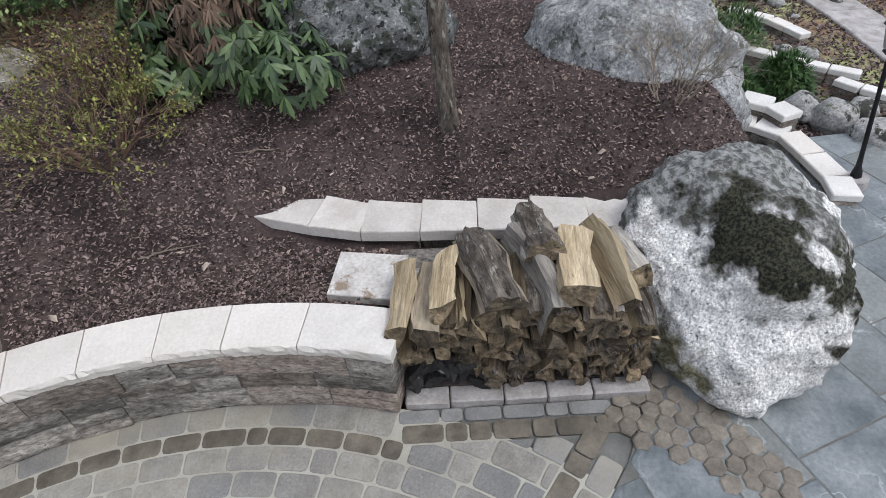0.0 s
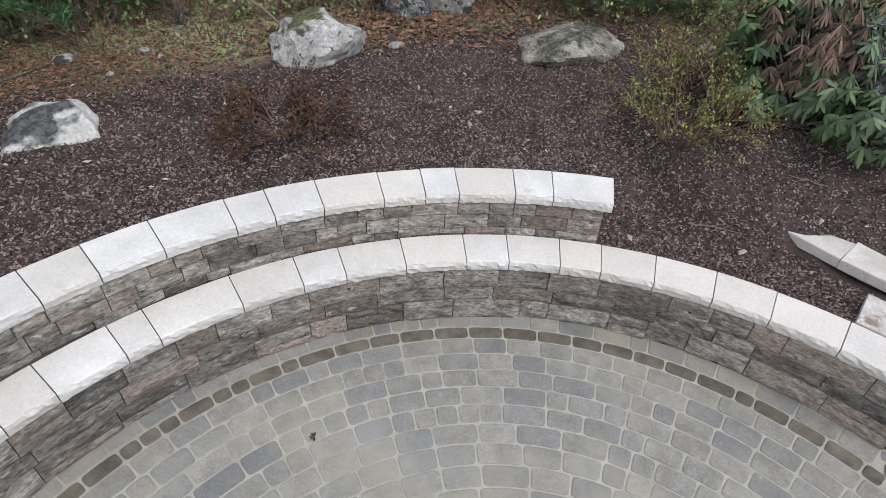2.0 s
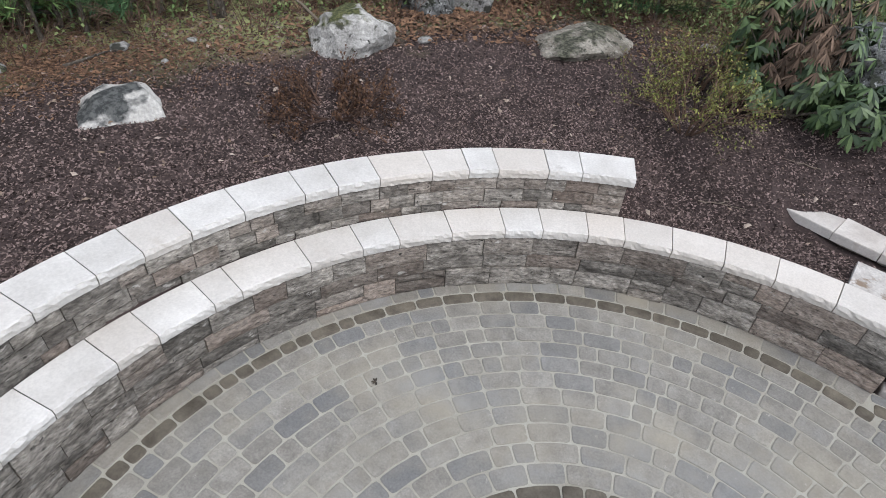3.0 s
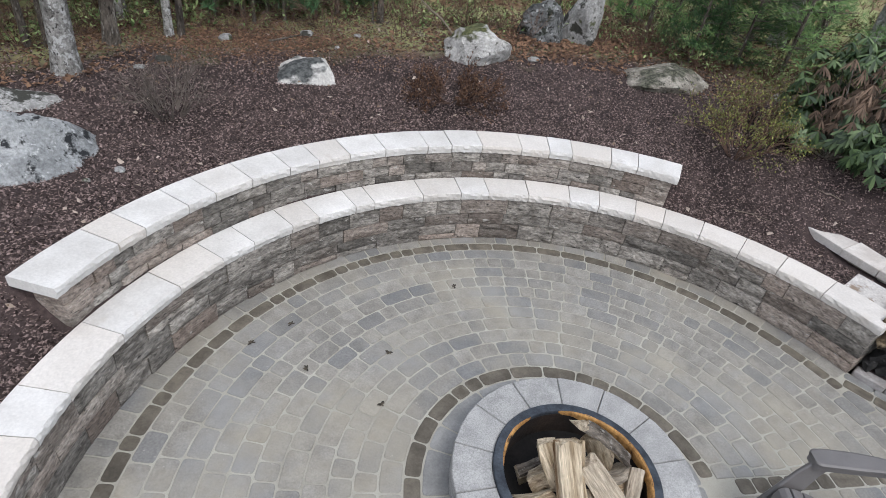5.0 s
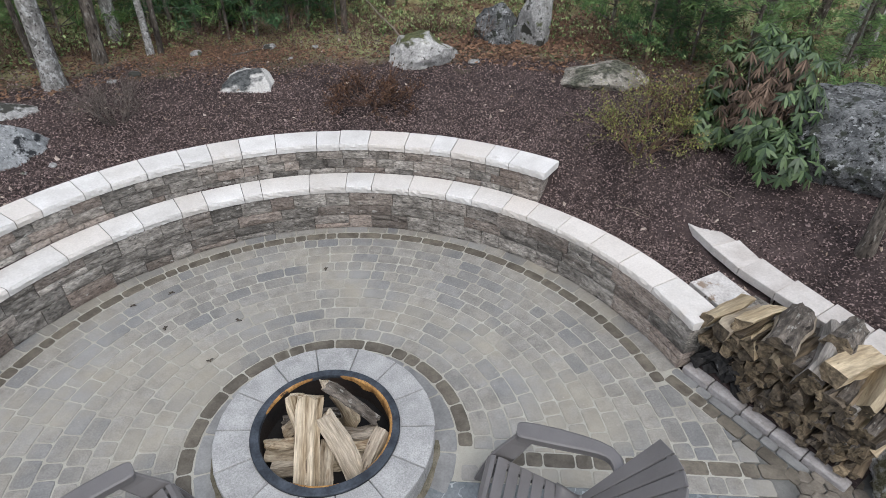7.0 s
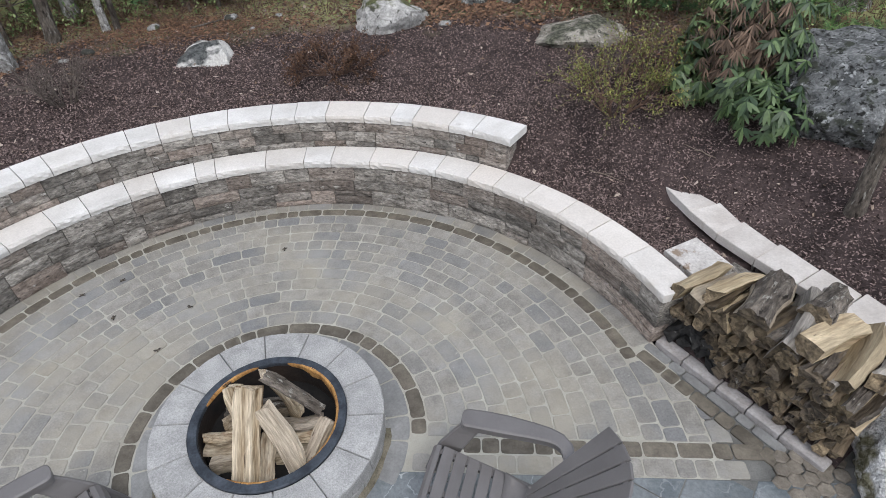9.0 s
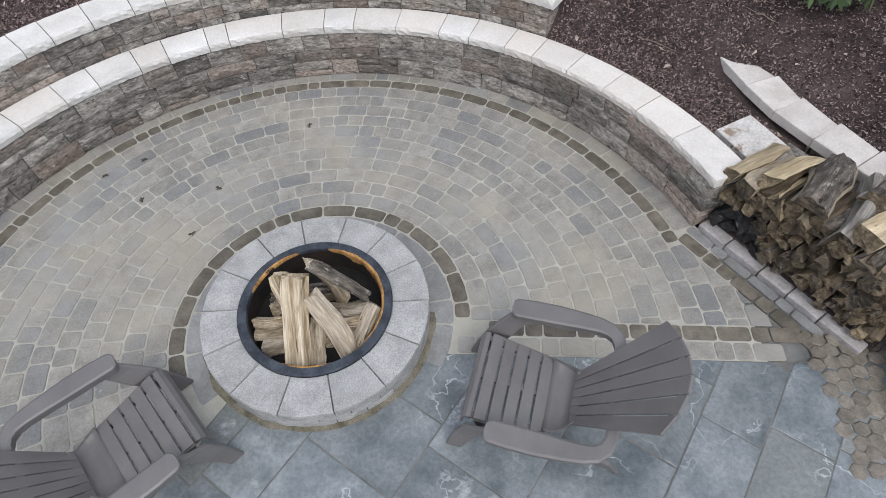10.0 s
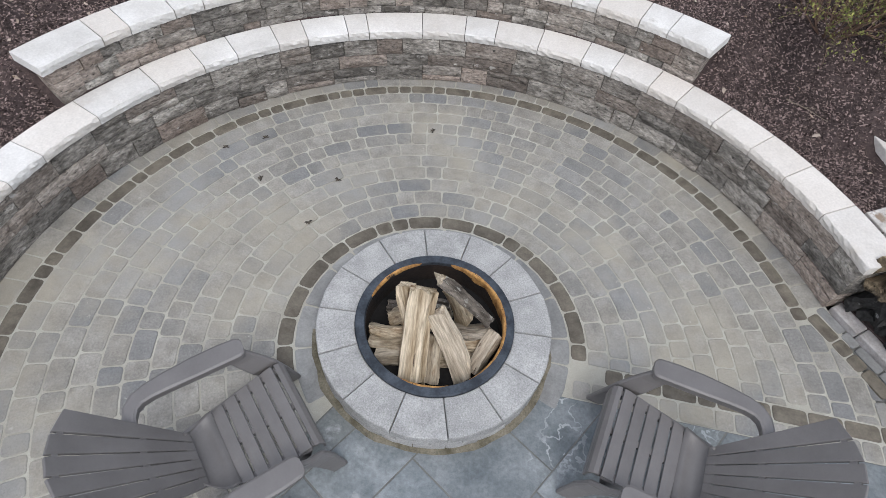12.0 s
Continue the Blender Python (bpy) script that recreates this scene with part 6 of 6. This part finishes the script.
def straight_row(p, q, width, length, seed, material, free=False, inner=R_EYE1 + 0.02):
    rng = random.Random(seed)
    d = (q - p).normalized()
    turn = math.degrees(math.atan2(d.y, d.x))
    s = 0.0
    while s < (q - p).length - 0.05:
        w = length * rng.choice((0.6, 1.0, 1.1))
        c = p + d * (s + w / 2)
        g = 0.0052
        x, y = w / 2 - g, width / 2 - g
        k, j = 0.022, 0.0055
        outline = [(-x + k, -y), (x - k, -y), (x - j, -y + j), (x, -y + k), (x, y - k), (x - j, y - j), (x - k, y), (-x + k, y), (-x + j, y - j), (-x, y - k), (-x, -y + k), (-x + j, -y + j)]
        if math.hypot(c.x, c.y) > inner and (free or shelf_gap(c.x, c.y) > 0.22):
            b = bmesh.new()
            prism(b, outline, -0.045, 0.0, 0.006, 0.0028)
            part("paver", b, material, paving, m=pose(c.x, c.y, rng.uniform(-0.002, 0.002), 0, 0, turn))
        s += w


straight_row(PILE_A - PN * 0.045 - PU * 0.04, PILE_A - PN * 0.045 + PU * 1.10, 0.085, 0.20, 33, PAVER_GREY, True)
straight_row(PILE_A - PN * 0.143 - PU * 0.02, PILE_A - PN * 0.143 + PU * 1.02, 0.11, 0.20, 34, PAVER_DARK, True)
straight_row(EDGE_A, EDGE_B, 0.115, 0.20, 31, PAVER_DARK)
straight_row(EDGE_A + away * 0.125, EDGE_B + away * 0.125, 0.13, 0.20, 32, PAVER, inner=0.93)


# bluestone flags, in strips across the straight row
flags = thing("bluestone_terrace", "blue-grey natural cleft flagstone terrace", "terrace", kind="structure")
bm = bmesh.new()
prism(bm, [(-4.2, -5.0), (7.4, -5.0), (6.75, -2.2), (6.1, -1.15), (4.4, -0.75), (3.9, 0.5), (-0.3, -0.3), (-1.2, -1.6), (-4.2, -4.5)], -0.056, -0.014)
part("mortar_bed", bm, SAND_GREY, flags, "grey mortar bed")
bm = bmesh.new()
prism(bm, [(-3.9, -4.6), (7.2, -4.6), (6.7, -2.2), (6.1, -1.15), (4.4, -0.75), (2.948, -0.74), (0.748, -0.36), (-0.45, -0.34)], -0.03, -0.0036)
part("joint_filling", bm, SAND_GREY, flags, "grey joint filling")
rng = random.Random(77)
e1, e2 = Vector((0.67, 0.742)), Vector((0.742, -0.67))
cut_p, cut_n = EDGE_A + away * 0.195, away
left_n = Vector((1.35, -1.0)).normalized()
v = -6.0
count = 0
while v < 8.0:
    wide = rng.choice((0.36, 0.48, 0.62))
    u = -7.5 + rng.uniform(0, 0.5)
    while u < 8.0:
        long = rng.uniform(0.45, 0.95)
        g = 0.0032
        poly = [e1 * (u + g) + e2 * (v + g), e1 * (u + long - g) + e2 * (v + g), e1 * (u + long - g) + e2 * (v + wide - g), e1 * (u + g) + e2 * (v + wide - g)]
        poly = clip(poly, cut_p, cut_n)
        poly = clip(poly, Vector((6.10, -1.15)), Vector((-1.05, -0.65)).normalized()) if len(poly) > 2 else poly
        if len(poly) > 2:
            poly = clip(poly, Vector((-0.55, -0.47)), left_n)
        if len(poly) > 2:
            poly = clip(poly, Vector((0, -4.6)), Vector((0, 1)))
        if len(poly) > 2:
            poly = clip(poly, Vector((8.8, 0)), Vector((-1, 0)))
        if len(poly) > 2:
            c = sum(poly, Vector((0, 0))) / len(poly)
            area = abs(sum(a.x * b.y - b.x * a.y for a, b in zip(poly, poly[1:] + poly[:1]))) / 2
            if area > 0.01 and not (c.x > 4.3 and c.y > -0.85):
                b = bmesh.new()
                prism(b, [tuple(p - c) for p in poly], -0.03, -0.005, 0.006, 0.004)
                part("flagstone", b, SLATE, flags, m=pose(c.x, c.y, rng.uniform(0.003, 0.0055), 0, 0, 0))
        u += long
    v += wide

# mossy sand in the joint round the foot of the pit
b = bmesh.new()
prism(b, wedge_outline(R_PIT - 0.03, R_PIT + 0.034, radians(88), 0.0, 40), -0.02, 0.002, 0.0)
for v in b.verts:
    r = math.hypot(v.co.x, v.co.y)
    if r > R_PIT:
        v.co *= 1 + 0.03 * noise.noise(v.co * 6) if v.co.length else 1
        v.co.z = max(min(v.co.z, 0.002), -0.02)
part("joint_ring", b, MOSSY, flags, "mossy sand joint round the pit", m=pose(0, 0, 0, 0, 0, -92))

# small worn cobbles at the foot of the great boulder
cobbles = thing("cobble_apron", "small worn cobbles at the boulder's foot", "cobbles", kind="structure")
for i in range(11):
    for j in range(9):
        cx, cy = 2.98 + 0.094 * j + 0.047 * (i % 2) + rng.uniform(-0.010, 0.010), -0.62 - 0.080 * i + rng.uniform(-0.010, 0.010)
        if cx > 3.60 - 0.04 * i or cx < 3.09 - 0.012 * i:
            continue
        b = bmesh.new()
        turn = rng.uniform(-0.25, 0.25)
        prism(b, [(0.056 * rng.uniform(0.88, 1.06) * math.cos(k * math.pi / 3 + 0.52 + turn), 0.053 * rng.uniform(0.88, 1.06) * math.sin(k * math.pi / 3 + 0.52 + turn)) for k in range(6)], -0.03, 0.007, 0.009, 0.005)
        part("cobble", b, COBBLE, cobbles, m=pose(cx, cy, rng.uniform(-0.002, 0.003), 0, 0, 0))

blocks(lower_wall, R_FACE, A_LOW0, A_LOW1, 0.0, (0.160, 0.116, 0.162), 5, wide=(0.19, 0.46), depth=0.20)
blocks(upper_wall, R_UP0 + 0.02, A_UP0, A_UP1, H_WALL + 0.02, (0.103, 0.102, 0.102), 6, wide=(0.13, 0.32), depth=0.20)
